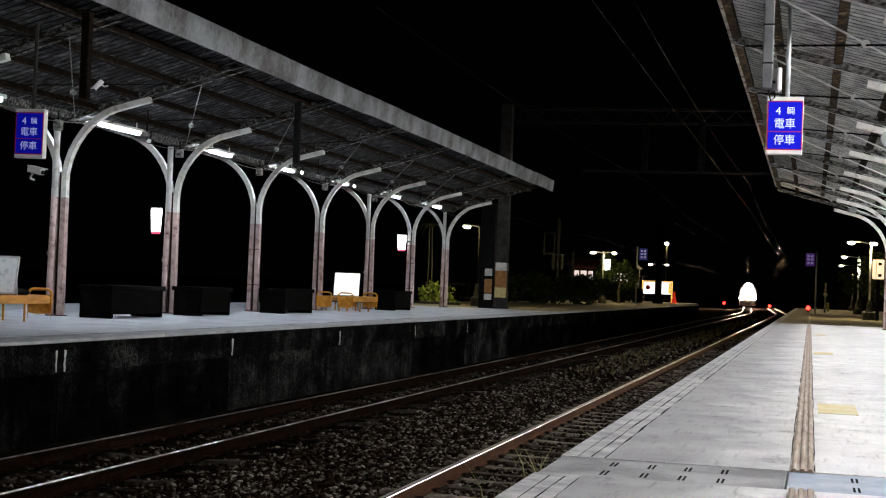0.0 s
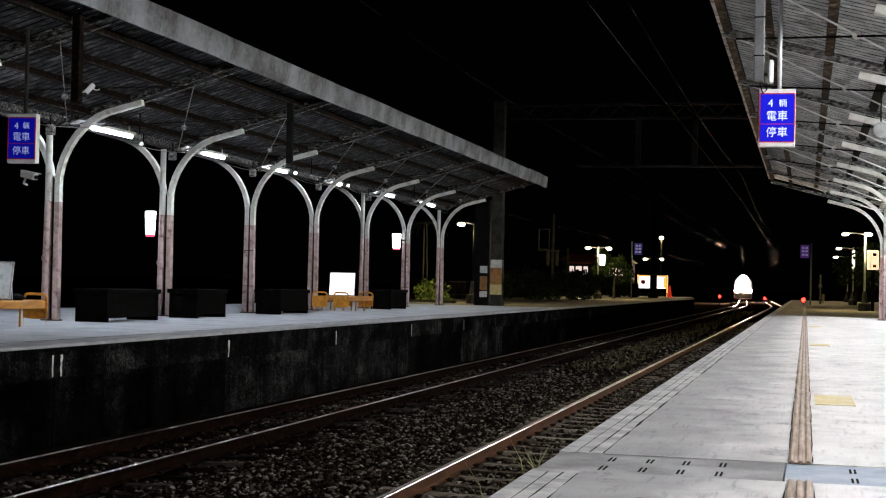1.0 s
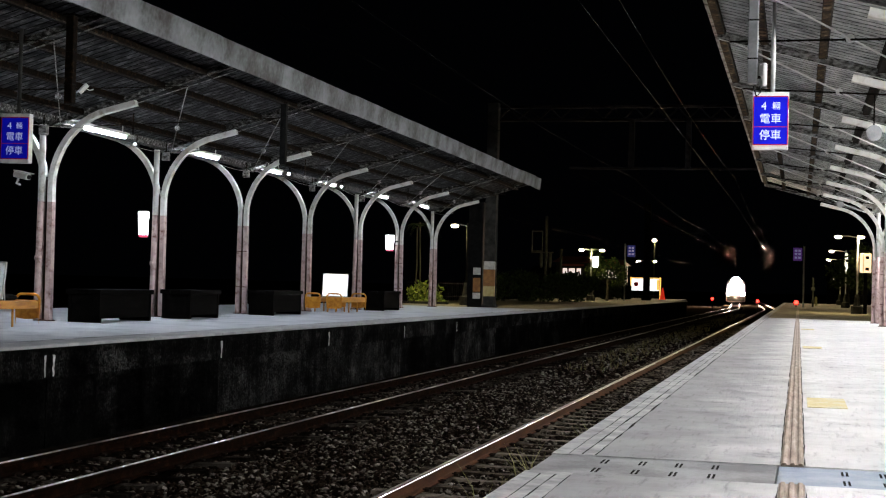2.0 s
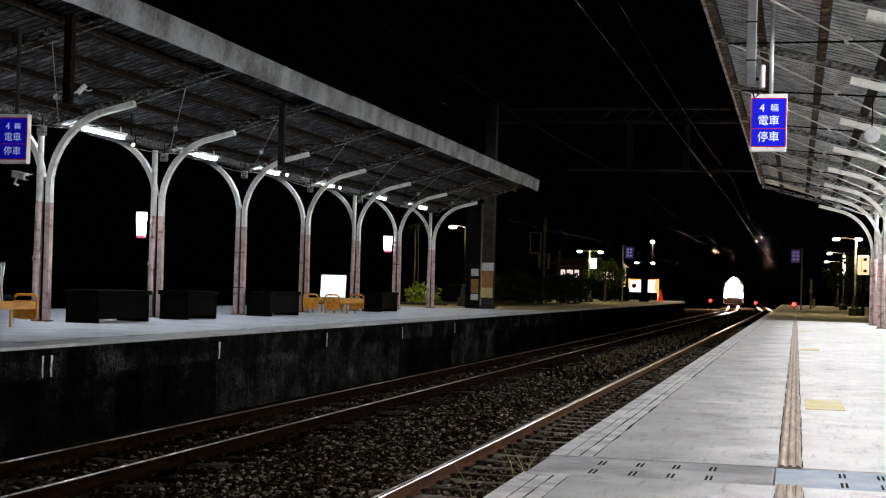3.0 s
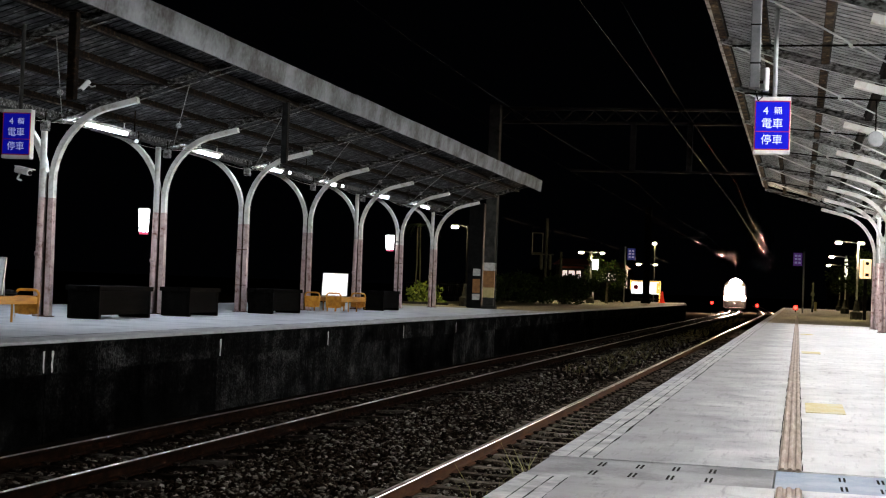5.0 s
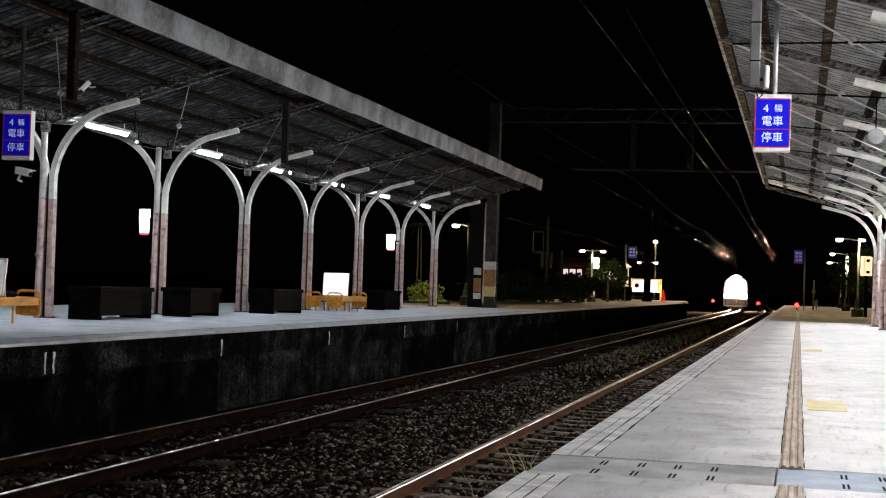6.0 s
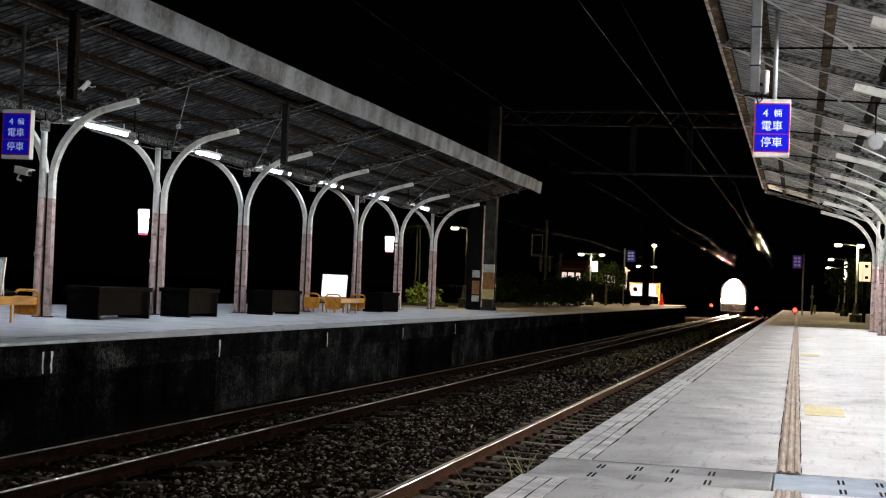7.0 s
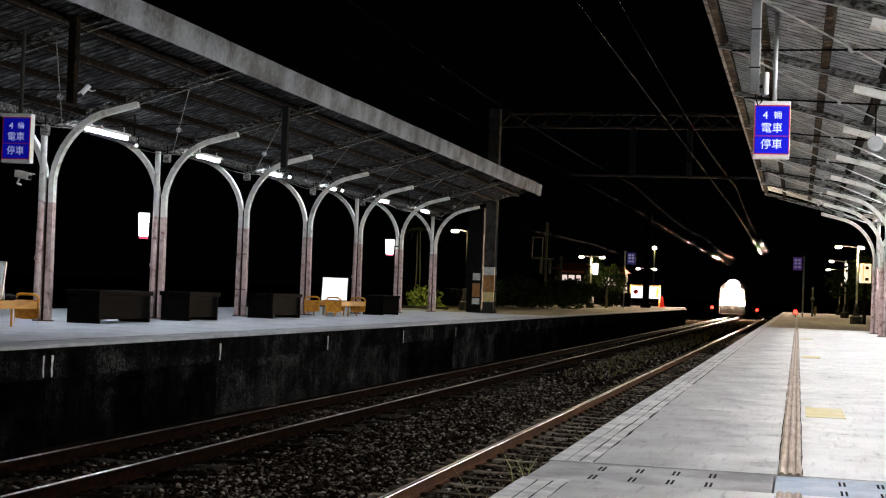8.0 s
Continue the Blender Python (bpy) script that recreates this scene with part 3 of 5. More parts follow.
def arm_path(s, reach):
    """From the foot of a column up and round to the end of its arm, towards side s."""
    pts = [(s * 0.084, 0.0), (s * 0.078, 1.0), (s * 0.07, 2.06), (s * 0.066, 2.3)]
    for i in range(1, 11):
        a = radians(80 * i / 10)
        pts.append((s * (0.06 + 1.3 * (1 - math.cos(a))), 2.3 + 1.38 * math.sin(a)))
    pts.append((s * reach, 3.68 + 0.16 * (reach - 1.1) / 0.62 * 0.75))
    return pts


def column_geo(reach):
    """Two bent members back to back: pale above, red-brown below."""
    out = Geo()
    t, d = 0.06, 0.048
    prof_full = [(-t, -d), (t, -d), (t, d), (-t, d)]
    for s in (-1, 1):
        pts = [(x, 0, z) for x, z in arm_path(s, reach)]
        out.sweep(pts[:3], prof_full, (0, 1, 0), 1)
        out.sweep(pts[2:], prof_full, (0, 1, 0), 0)
    out.box(-0.02, 0.02, -0.04, 0.04, 0.0, 2.45, 2)
    return out


def sheet_geo(y0, y1, s, half, roof_z):
    """Ribbed sheeting between two rafters; the ribs climb with the roof."""
    g, pitch, y = Geo(), 0.21, y0
    prof = []
    while y < y1 - 0.01:
        prof += [(y, 0), (y + pitch * 0.84, 0), (y + pitch * 0.85, 0.035), (y + pitch * 0.99, 0.035)]
        y += pitch
    prof.append((y1, 0))
    n = len(prof)
    for k, (ua, ub) in enumerate(((0.1, half),)):
        lo = [(s * ua, yy, roof_z(ua) + z) for yy, z in prof]
        hi = [(s * ub, yy, roof_z(ub) + z) for yy, z in prof]
        th = 0.006
        v = lo + hi + [(a, b, c + th) for a, b, c in lo + hi]
        g.add(v, [(2 * n + i, 3 * n + i, 3 * n + i + 1, 2 * n + i + 1) for i in range(n - 1)])
        for i in range(n - 1):
            g.f.append((i, i + 1, n + i + 1, n + i))
            # recessed faces take the painted shadow
            g.m.append(0 if i % 4 == 0 else 1)
    return g


def canopy(cx, base, ys, y0, y1, label, front, pipes, lamps, lit, cover, eaves, lamp_u, lamp_z, form, frame_steel):
    """A butterfly roof on a row of forked columns. front: the side towards the tracks."""
    VALLEY = form["valley"]

    def roof_z(u):
        return VALLEY + form["rise"] * abs(u)

    col_mesh = column_geo(form["reach"]).mesh("column", [cream, pink, rust_gap])
    deep, drop = form["purlin"], form["rafter"]
    top = thing("platform_canopy", label, "canopy", pose(cx, 0, base))
    for i, y in enumerate(ys):
        part("column", col_mesh, None, top, at=pose(0, y, -form["sunk"]), label="forked column, cream above and red-brown below")
        g = Geo()
        for s in (-1, 1):
            end = HALF - eaves[2] - 0.06
            path = [(s * 0.0, y, VALLEY - drop), (s * end, y, roof_z(end) - drop)]
            g.sweep(path, [(-0.04, -0.05), (0.04, -0.05), (0.04, -0.035), (0.008, -0.035), (0.008, 0.05), (-0.008, 0.05), (-0.008, -0.035), (-0.04, -0.035)], (0, 1, 0))
            for k in range(9):
                u = 0.3 + 0.36 * k
                z = roof_z(u) - drop + 0.04
                g.box(s * u - 0.02, s * u + 0.02, y - 0.025, y + 0.025, z - 0.02, z + 0.03)
        part("rafter", g, frame_steel, top, "flaking grey rafter")
        part("cable_run", Geo().rod([(front * 0.01, y - 0.068, 0.05), (front * 0.012, y - 0.066, 1.3), (front * 0.008, y - 0.068, 2.5)], 0.009, 6), iron, top, "thin dark cable down the column")
        for zc in (0.62, 1.45) if i % 3 == 0 else ():
            part("cable_clamp", Geo().box(-0.128, 0.128, y - 0.074, y - 0.058, zc, zc + 0.018), rust_gap, top, "narrow rusty clamp")
        g = Geo()
        g.box(-0.16, 0.16, y - 0.1, y + 0.1, 0.0, 0.02, c=0.004)
        part("base_plate", g, rust_gap, top)
        if i in pipes:
            g = Geo()
            px, py = -front * 0.02 - 0.02, y - 0.2
            g.rod([(px, py, 0.02), (px + 0.02, py, 2.06)], 0.056, 10, 1)
            g.rod([(px + 0.02, py, 2.06), (px + 0.02, py, VALLEY - 0.12)], 0.056, 10, 0)
            g.rod([(px, py, 1.05), (px, py, 1.12)], 0.066, 10, 1)
            part("downpipe", g, [cream, pink], top, "painted rain pipe, cream above and red-brown below", smooth=True)
    # purlins
    for s in (-1, 1):
        for u in (0.6, 1.35, 2.1, 2.85, 3.42):
            g = Geo().box(s * u - 0.05, s * u + 0.042, y0, y1, roof_z(u) - deep, roof_z(u) - 0.016)
            # the rolled lip of the channel stands proud along its lower edge
            g.box(s * u + 0.042, s * u + 0.06, y0, y1, roof_z(u) - deep - 0.004, roof_z(u) - deep + 0.02, 1)
            part("purlin", g, [rust_flakes if front < 0 and u > 2 else iron, lip_steel], top, "dark rusty channel purlin")
    g = Geo()
    g.sweep([(0, y0, VALLEY - 0.02), (0, y1, VALLEY - 0.02)], [(-0.14, -0.09), (-0.12, 0.04), (0.12, 0.04), (0.14, -0.09), (0.15, -0.09), (0.13, 0.05), (-0.13, 0.05), (-0.15, -0.09)], (1, 0, 0))
    part("valley_gutter", g, frame_steel, top, "grey valley gutter")
    # sheets and eaves, bay by bay
    edges = [y0] + [y for y in ys if y0 + 0.3 < y < y1 - 0.3] + [y1]
    for a, b in zip(edges, edges[1:]):
        for s in (-1, 1):
            part("roof_sheet", sheet_geo(a, b, s, HALF - eaves[2], roof_z), [cover, rib_shade], top)
    y = y0
    while y < y1 - 0.1:
        e = min(y + 2.4, y1)
        for s in (-1, 1):
            g = Geo()
            z = roof_z(HALF)
            tilt = eaves[3]
            x = s * (HALF - eaves[2])
            j = random.uniform(-0.012, 0.012)
            inner = x - s * eaves[4]
            v = [(inner, y + 0.004, z + eaves[0] + j), (inner + s * tilt, y + 0.004, z + eaves[1] + j), (x + s * (tilt + 0.03), y + 0.004, z + eaves[1] + j), (x + s * 0.03, y + 0.004, z + eaves[0] + j)]
            v += [(p[0], e - 0.004, p[2]) for p in v]
            g.add(v, [(0, 1, 2, 3), (7, 6, 5, 4), (0, 4, 5, 1), (1, 5, 6, 2), (2, 6, 7, 3), (3, 7, 4, 0)])
            part("fascia_board", g, fascia_mat if front > 0 else chipped_white, top, "grimy white eaves board")
        y = e
    for yy, half in lamps:
        g = Geo()
        u = lamp_u
        z = VALLEY + lamp_z
        g.box(u - 0.07, u + 0.07, yy - half - 0.06, yy + half + 0.06, z + 0.03, z + 0.09, c=0.008)
        for dy in (0.1 - half, half - 0.1):
            g.rod([(u, yy + dy, z + 0.08), (u, yy + dy, roof_z(lamp_u) - 0.02)], 0.01, 6)
        lamp = part("tube_lamp", g, white_plastic, top, "white fluorescent batten lamp, switched on")
        part("tube", Geo().rod([(u, yy - half, z), (u, yy + half, z)], 0.024, 10), lit, lamp, "glowing fluorescent tube", smooth=True)
    for a, b in zip(ys, ys[1:]):
        lo, hi = (0.2, 2.55) if front > 0 else (-0.35, -3.3)
        # the second rod of each cross is dark steel: its shadow, put in as colour
        for p, q, m in (((hi, a, roof_z(hi) - 0.2), (lo, b, roof_z(lo) - 0.2), white_plastic if front < 0 else grey_steel), ((lo, a, roof_z(lo) - 0.215), (hi, b, roof_z(hi) - 0.215), iron)):
            part("tie_rod", Geo().rod([p, q], 0.013 if front < 0 else 0.009, 6), m, top, "thin metal tie rod of the roof bracing")
        mid = Vector((hi, a, roof_z(hi) - 0.2)).lerp(Vector((lo, b, roof_z(lo) - 0.2)), 0.6 if front > 0 else 0.5)
        part("turnbuckle", Geo().disc(mid + Vector((0, 0.02, 0)), (0, -1, 0), 0.05, 0.04, 12), white_plastic if front < 0 else grey_steel, top, "round joint of the crossed rods")
        # a long thin conduit clipped beside the rafter
        part("conduit", Geo().rod([(front * 0.2, a + 0.09, roof_z(0.2) - 0.2), (front * 3.45, a + 0.09, roof_z(3.45) - 0.2)], 0.01, 6), white_plastic if front < 0 else grey_steel, top, "pale cable conduit")
    return top


cols_l = [23.15 + BAY * k for k in range(-4, 7)]
canopy(-12.7, TOP_L, cols_l, 2.5, 51.6, "long butterfly platform canopy on forked pale columns, ribbed roof", 1, (4, 5, 8, 10),
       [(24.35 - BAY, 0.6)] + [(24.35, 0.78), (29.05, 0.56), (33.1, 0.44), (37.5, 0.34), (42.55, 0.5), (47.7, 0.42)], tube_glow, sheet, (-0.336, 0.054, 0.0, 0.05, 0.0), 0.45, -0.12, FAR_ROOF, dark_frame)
cols_r = [43.0 + BAY * k for k in range(-9, 2)]
canopy(2.35, 0.0, cols_r, -3.0, 48.0, "butterfly canopy over the near platform, grey ribbed roof on forked columns", -1, (9, 10),
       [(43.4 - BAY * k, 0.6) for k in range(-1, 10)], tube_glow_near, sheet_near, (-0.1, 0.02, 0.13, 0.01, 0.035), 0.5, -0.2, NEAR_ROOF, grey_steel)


# ---------------------------------------------------------------- hanging signs
def letters(text, size, x, z, y, m, parent):
    cu = bpy.data.curves.new("lettering", "FONT")
    cu.body, cu.size, cu.extrude, cu.align_x, cu.align_y = text, size, 0.002, "CENTER", "CENTER"
    cu.offset = 0.0
    ob = new("lettering", cu)
    bpy.context.view_layer.update()
    me = bpy.data.meshes.new_from_object(ob.evaluated_get(bpy.context.evaluated_depsgraph_get()))
    bpy.data.objects.remove(ob)
    me.materials.clear()
    me.materials.append(m)
    return part("lettering", me, None, parent, at=pose(x, y, z, 90, 0, 0))


def stop_sign(at, pole_top, mats, label, far=False, pole_m=None):
    """A light box with three lines of writing under a hanging pole, or on a post when far."""
    top = thing("stop_sign", label, "sign", at, group="stopping-place signs")
    box_m, blue_m, letter_m = mats
    w, h, d = 0.207, 0.335, 0.06
    g = Geo().box(-w, w, -d, d, -h, h, c=0.008)
    part("cabinet", g, box_m, top, "white metal cabinet")
    part("panel", Geo().box(-w + 0.012, w - 0.012, -d - 0.006, -d + 0.01, -h + 0.06, h - 0.06), blue_m, top, "blue backlit face")
    g = Geo()
    for z0, z1 in ((-h + 0.048, -h + 0.06), (-0.077, -0.069), (h - 0.06, h - 0.048)):
        g.box(-w + 0.01, w - 0.01, -d - 0.009, -d, z0, z1)
    for x0 in (-w + 0.008, w - 0.014):
        g.box(x0, x0 + 0.01, -d - 0.009, -d, -h + 0.054, h - 0.054)
    part("red_border", g, sign_red, top, "thin red border lines")
    if far:
        g = Geo()
        for z in (0.16, 0.02, -0.16):
            for x in (-0.08, 0.06):
                g.box(x - 0.045, x + 0.045, -d - 0.012, -d - 0.006, z - 0.045, z + 0.045)
        part("writing", g, letter_m, top)
    else:
        letters("4", 0.125, -0.075, 0.165, -d - 0.01, letter_m, top)
        letters("輛", 0.095, 0.065, 0.165, -d - 0.01, letter_m, top)
        letters("電車", 0.125, 0.0, 0.015, -d - 0.01, letter_m, top)
        letters("停車", 0.125, 0.0, -0.175, -d - 0.01, letter_m, top)
    if pole_top is not None:
        for x in (-0.19, 0.19):
            for z in (-0.315, 0.315):
                part("screw", Geo().disc((x, -d, z), (0, -1, 0), 0.007, 0.006, 8), galvanised, top)
        part("pole", Geo().rod([(0.02, 0, h), (0.02, 0, pole_top)], 0.027, 10), pole_m or galvanised, top, "grey hanging pole", smooth=True)
    return top


blue_set = (white_plastic, sign_blue, sign_letter)
stop_sign(pose(-0.355, 17.5, 2.87), 1.43, blue_set, "blue and white hanging stopping sign, lit from within")
stop_sign(pose(-10.37, 18.0, 2.7, 0, 0, 4), 1.5, (white_plastic, sign_blue_dim, sign_letter_dim), "blue and white hanging sign under the far canopy", False, pole_concrete)

# ---------------------------------------------------------------- benches and boards
def dark_bench(y0, y1):
    top = thing("bench", "blackened timber box bench with an overhanging seat top", "bench", pose(-11.88, y0, TOP_L), group="dark benches between the columns")
    ln = y1 - y0
    for i in range(3):
        x = -0.33 + 0.22 * i
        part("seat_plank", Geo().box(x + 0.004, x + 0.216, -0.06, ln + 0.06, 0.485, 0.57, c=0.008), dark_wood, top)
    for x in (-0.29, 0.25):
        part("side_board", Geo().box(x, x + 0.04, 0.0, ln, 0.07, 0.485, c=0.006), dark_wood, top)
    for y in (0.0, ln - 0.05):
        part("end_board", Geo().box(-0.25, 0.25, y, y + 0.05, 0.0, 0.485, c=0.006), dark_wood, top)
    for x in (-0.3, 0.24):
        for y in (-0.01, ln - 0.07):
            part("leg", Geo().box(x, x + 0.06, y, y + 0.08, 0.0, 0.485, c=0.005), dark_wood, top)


dark_bench(23.02, 25.05)
dark_bench(26.85, 28.3)
dark_bench(31.55, 33.45)
dark_bench(40.7, 42.4)


def orange_bench(x0, y0, ln, turn):
    """A low slatted bench with bent wooden end frames."""
    top = thing("bench", "orange varnished wooden bench with bent end rails", "bench", pose(x0, y0, TOP_L, 0, 0, turn), group="orange benches")
    for i in range(3):
        part("seat_slat", Geo().box(-0.16 + 0.108 * i, -0.06 + 0.108 * i, 0.02, ln - 0.02, 0.36, 0.395, c=0.006), orange_wood, top)
    part("apron", Geo().box(0.165, 0.2, 0.04, ln - 0.04, 0.27, 0.385, c=0.006), orange_wood, top)
    part("apron", Geo().box(-0.2, -0.165, 0.04, ln - 0.04, 0.27, 0.385, c=0.006), orange_wood, top)
    for y in (0.0, ln):
        g = Geo()
        pts = [(-0.2, y, 0.0), (-0.2, y, 0.4)] + [(-0.12 - 0.08 * math.cos(radians(a)), y, 0.4 + 0.09 * math.sin(radians(a))) for a in (30, 60, 90)]
        pts += [(0.12 + 0.08 * math.cos(radians(a)), y, 0.4 + 0.09 * math.sin(radians(a))) for a in (90, 60, 30)] + [(0.2, y, 0.4), (0.2, y, 0.0)]
        g.rod(pts, 0.022, 8)
        part("end_frame", g, orange_wood, top, smooth=True)
        v = [(-0.19, y - 0.012, 0.4), (-0.19, y - 0.012, 0.2)] + [(-0.19 + 0.38 * i / 8, y - 0.012, 0.12 - 0.02 * math.sin(math.pi * i / 8)) for i in range(9)] + [(0.19, y - 0.012, 0.2), (0.19, y - 0.012, 0.4)]
        n = len(v)
        g = Geo().add(v + [(a, b + 0.024, c) for a, b, c in v], [tuple(range(n)), tuple(range(2 * n - 1, n - 1, -1))] + [(i, i + n, (i + 1) % n + n, (i + 1) % n) for i in range(n)])
        part("end_panel", g, orange_wood, top)
    for y in (ln * 0.33, ln * 0.67):
        for x in (-0.18, 0.18):
            part("leg", Geo().rod([(x, y, 0.0), (x, y, 0.36)], 0.018, 8), orange_wood, top)


orange_bench(-11.7, 36.4, 2.2, 0)
orange_bench(-12.28, 36.4, 2.2, 0)
orange_bench(-11.7, 18.5, 2.3, 0)


def notice_board(x, y, z, w, h, m, label, turn):
    top = thing("notice_board", label, "board", pose(x, y, z, -14, 0, turn), group="boards propped behind the benches")
    part("face", Geo().box(-w / 2 + 0.015, w / 2 - 0.015, -0.018, 0.0, 0.015, h - 0.015), m, top)
    g = Geo()
    for a, b, c, d in ((-w / 2, w / 2, 0, 0.02), (-w / 2, w / 2, h - 0.02, h), (-w / 2, -w / 2 + 0.02, 0.02, h - 0.02), (w / 2 - 0.02, w / 2, 0.02, h - 0.02)):
        g.box(a, b, -0.028, 0.012, c, d)
    part("board_frame", g, galvanised, top, "thin metal frame")
    for xx in (-w / 2 + 0.04, w / 2 - 0.04):
        part("stay", Geo().rod([(xx, 0.02, h * 0.7), (xx, 0.2, 0.0)], 0.01, 6), galvanised, top)


# this board is no lamp: the tubes' light on it is emitted instead
notice_board(-11.88, 37.0, 0.47, 0.68, 0.62, board_glow, "bright white notice board on the orange bench, its lamplight set as glow", 10)
notice_board(-11.88, 19.75, 0.47, 0.66, 0.58, board_white, "pale blue-white poster board standing on the orange bench", 10)


def light_box(x, y, z, label, wide=0.2):
    top = thing("light_box", label, "sign", pose(x, y, z), group="white light boxes on the columns")
    for name, m, z0, z1, w0, w1, label2 in (("lit_face", box_glow, -0.26, 0.2, 0.39, 0.5, "glowing white panel"), ("red_foot", box_red, -0.31, -0.262, 0.36, 0.385, "red lower rim"),
                                            ("cap", white_plastic, 0.202, 0.225, 0.5, 0.44, "pale cap")):
        ring = [(q * wide, d, z) for z, q in ((z0, w0), (z1, w1)) for q, d in ((-q, -0.05), (q, -0.05), (q, 0.05), (-q, 0.05))]
        part(name, Geo().add(ring, [(3, 2, 1, 0), (4, 5, 6, 7), (0, 1, 5, 4), (1, 2, 6, 5), (2, 3, 7, 6), (3, 0, 4, 7)]), m, top, label2)
    part("bracket", Geo().box(wide / 2, wide / 2 + 0.14, -0.02, 0.02, -0.02, 0.02), iron, top)


light_box(-12.98, 27.6, 1.98, "glowing white light box with a red foot on a column")
light_box(-13.0, 46.2, 2.22, "glowing white light box with a red foot on a farther column", 0.28)


# ---------------------------------------------------------------- fittings under the roofs
def camera_unit(at, label):
    top = thing("security_camera", label, "camera", at, group="security cameras")
    part("housing", Geo().box(-0.045, 0.045, -0.15, 0.13, -0.04, 0.045, c=0.012), white_plastic, top)
    part("hood", Geo().box(-0.055, 0.055, -0.19, 0.12, 0.048, 0.058), white_plastic, top)
    part("lens", Geo().disc((0, -0.15, 0), (0, -1, 0), 0.03, 0.012), black_plastic, top)
    part("arm", Geo().rod([(0, 0.05, -0.04), (0, 0.08, -0.12), (0.1, 0.12, -0.14)], 0.015, 8), white_plastic, top)


camera_unit(pose(-10.45, 18.3, 2.22, 10, 0, 70), "white security camera under the hanging sign")
camera_unit(pose(-9.5, 18.2, 3.4, 48, 0, -40) @ Matrix.Scale(0.6, 4), "small white security camera under the roof")


def drop_post(x, y, z0, z1, w, m, label):
    top = thing("hanging_post", label, "post", pose(x, y, 0))
    part("duct", Geo().box(-w, w, -w, w, z0, z1, c=0.01), m, top)
    for z in (z0 + 0.25, (z0 + z1) / 2 + 0.1):
        part("strap", Geo().box(-w - 0.004, w + 0.004, -w - 0.004, w + 0.004, z, z + 0.015), black_plastic, top)
    part("flange", Geo().box(-w - 0.03, w + 0.03, -w - 0.03, w + 0.03, z1, z1 + 0.02), iron, top)


drop_post(-0.505, 15.5, 3.03, 4.13, 0.052, duct_grey, "grey cable duct hanging from the roof")
drop_post(-9.6, 18.0, 3.18, 4.36, 0.06, iron, "dark steel hanger under the far roof")
drop_post(-9.8, 27.0, 3.12, 4.3, 0.06, black_plastic, "black hanging duct with a small lamp")
top = thing("floodlight", "small white floodlight beside the hanging duct", "lamp", pose(-0.4, 15.5, 3.1, 0, 0, 20))
part("housing", Geo().box(-0.025, 0.025, -0.07, 0.07, -0.1, 0.14, c=0.012), white_plastic, top)
part("bracket", Geo().box(-0.08, -0.025, -0.012, 0.012, -0.02, 0.01), iron, top)
part("cable", Geo().rod([(-0.03, 0, -0.09), (-0.02, 0.02, -0.16), (-0.06, 0.02, -0.2), (-0.1, 0, -0.1)], 0.008, 6), black_plastic, top)


def round_lamp(x, y, z):
    top = thing("round_lamp", "round white unlit bulkhead lamp under the roof", "lamp", pose(x, y, z), group="round lamps")
    part("disc", Geo().disc((0, 0, 0), (0, -1, 0), 0.1, 0.05, 24), duct_grey, top)
    part("rim", Geo().disc((0, 0.012, 0), (0, -1, 0), 0.115, 0.03, 24), duct_grey, top)
    part("stem", Geo().rod([(0, 0.02, 0.08), (0, 0.02, 3.9 - z)], 0.012, 6), iron, top)


round_lamp(1.015, 22.0, 3.21)
round_lamp(1.17, 46.0, 3.613)


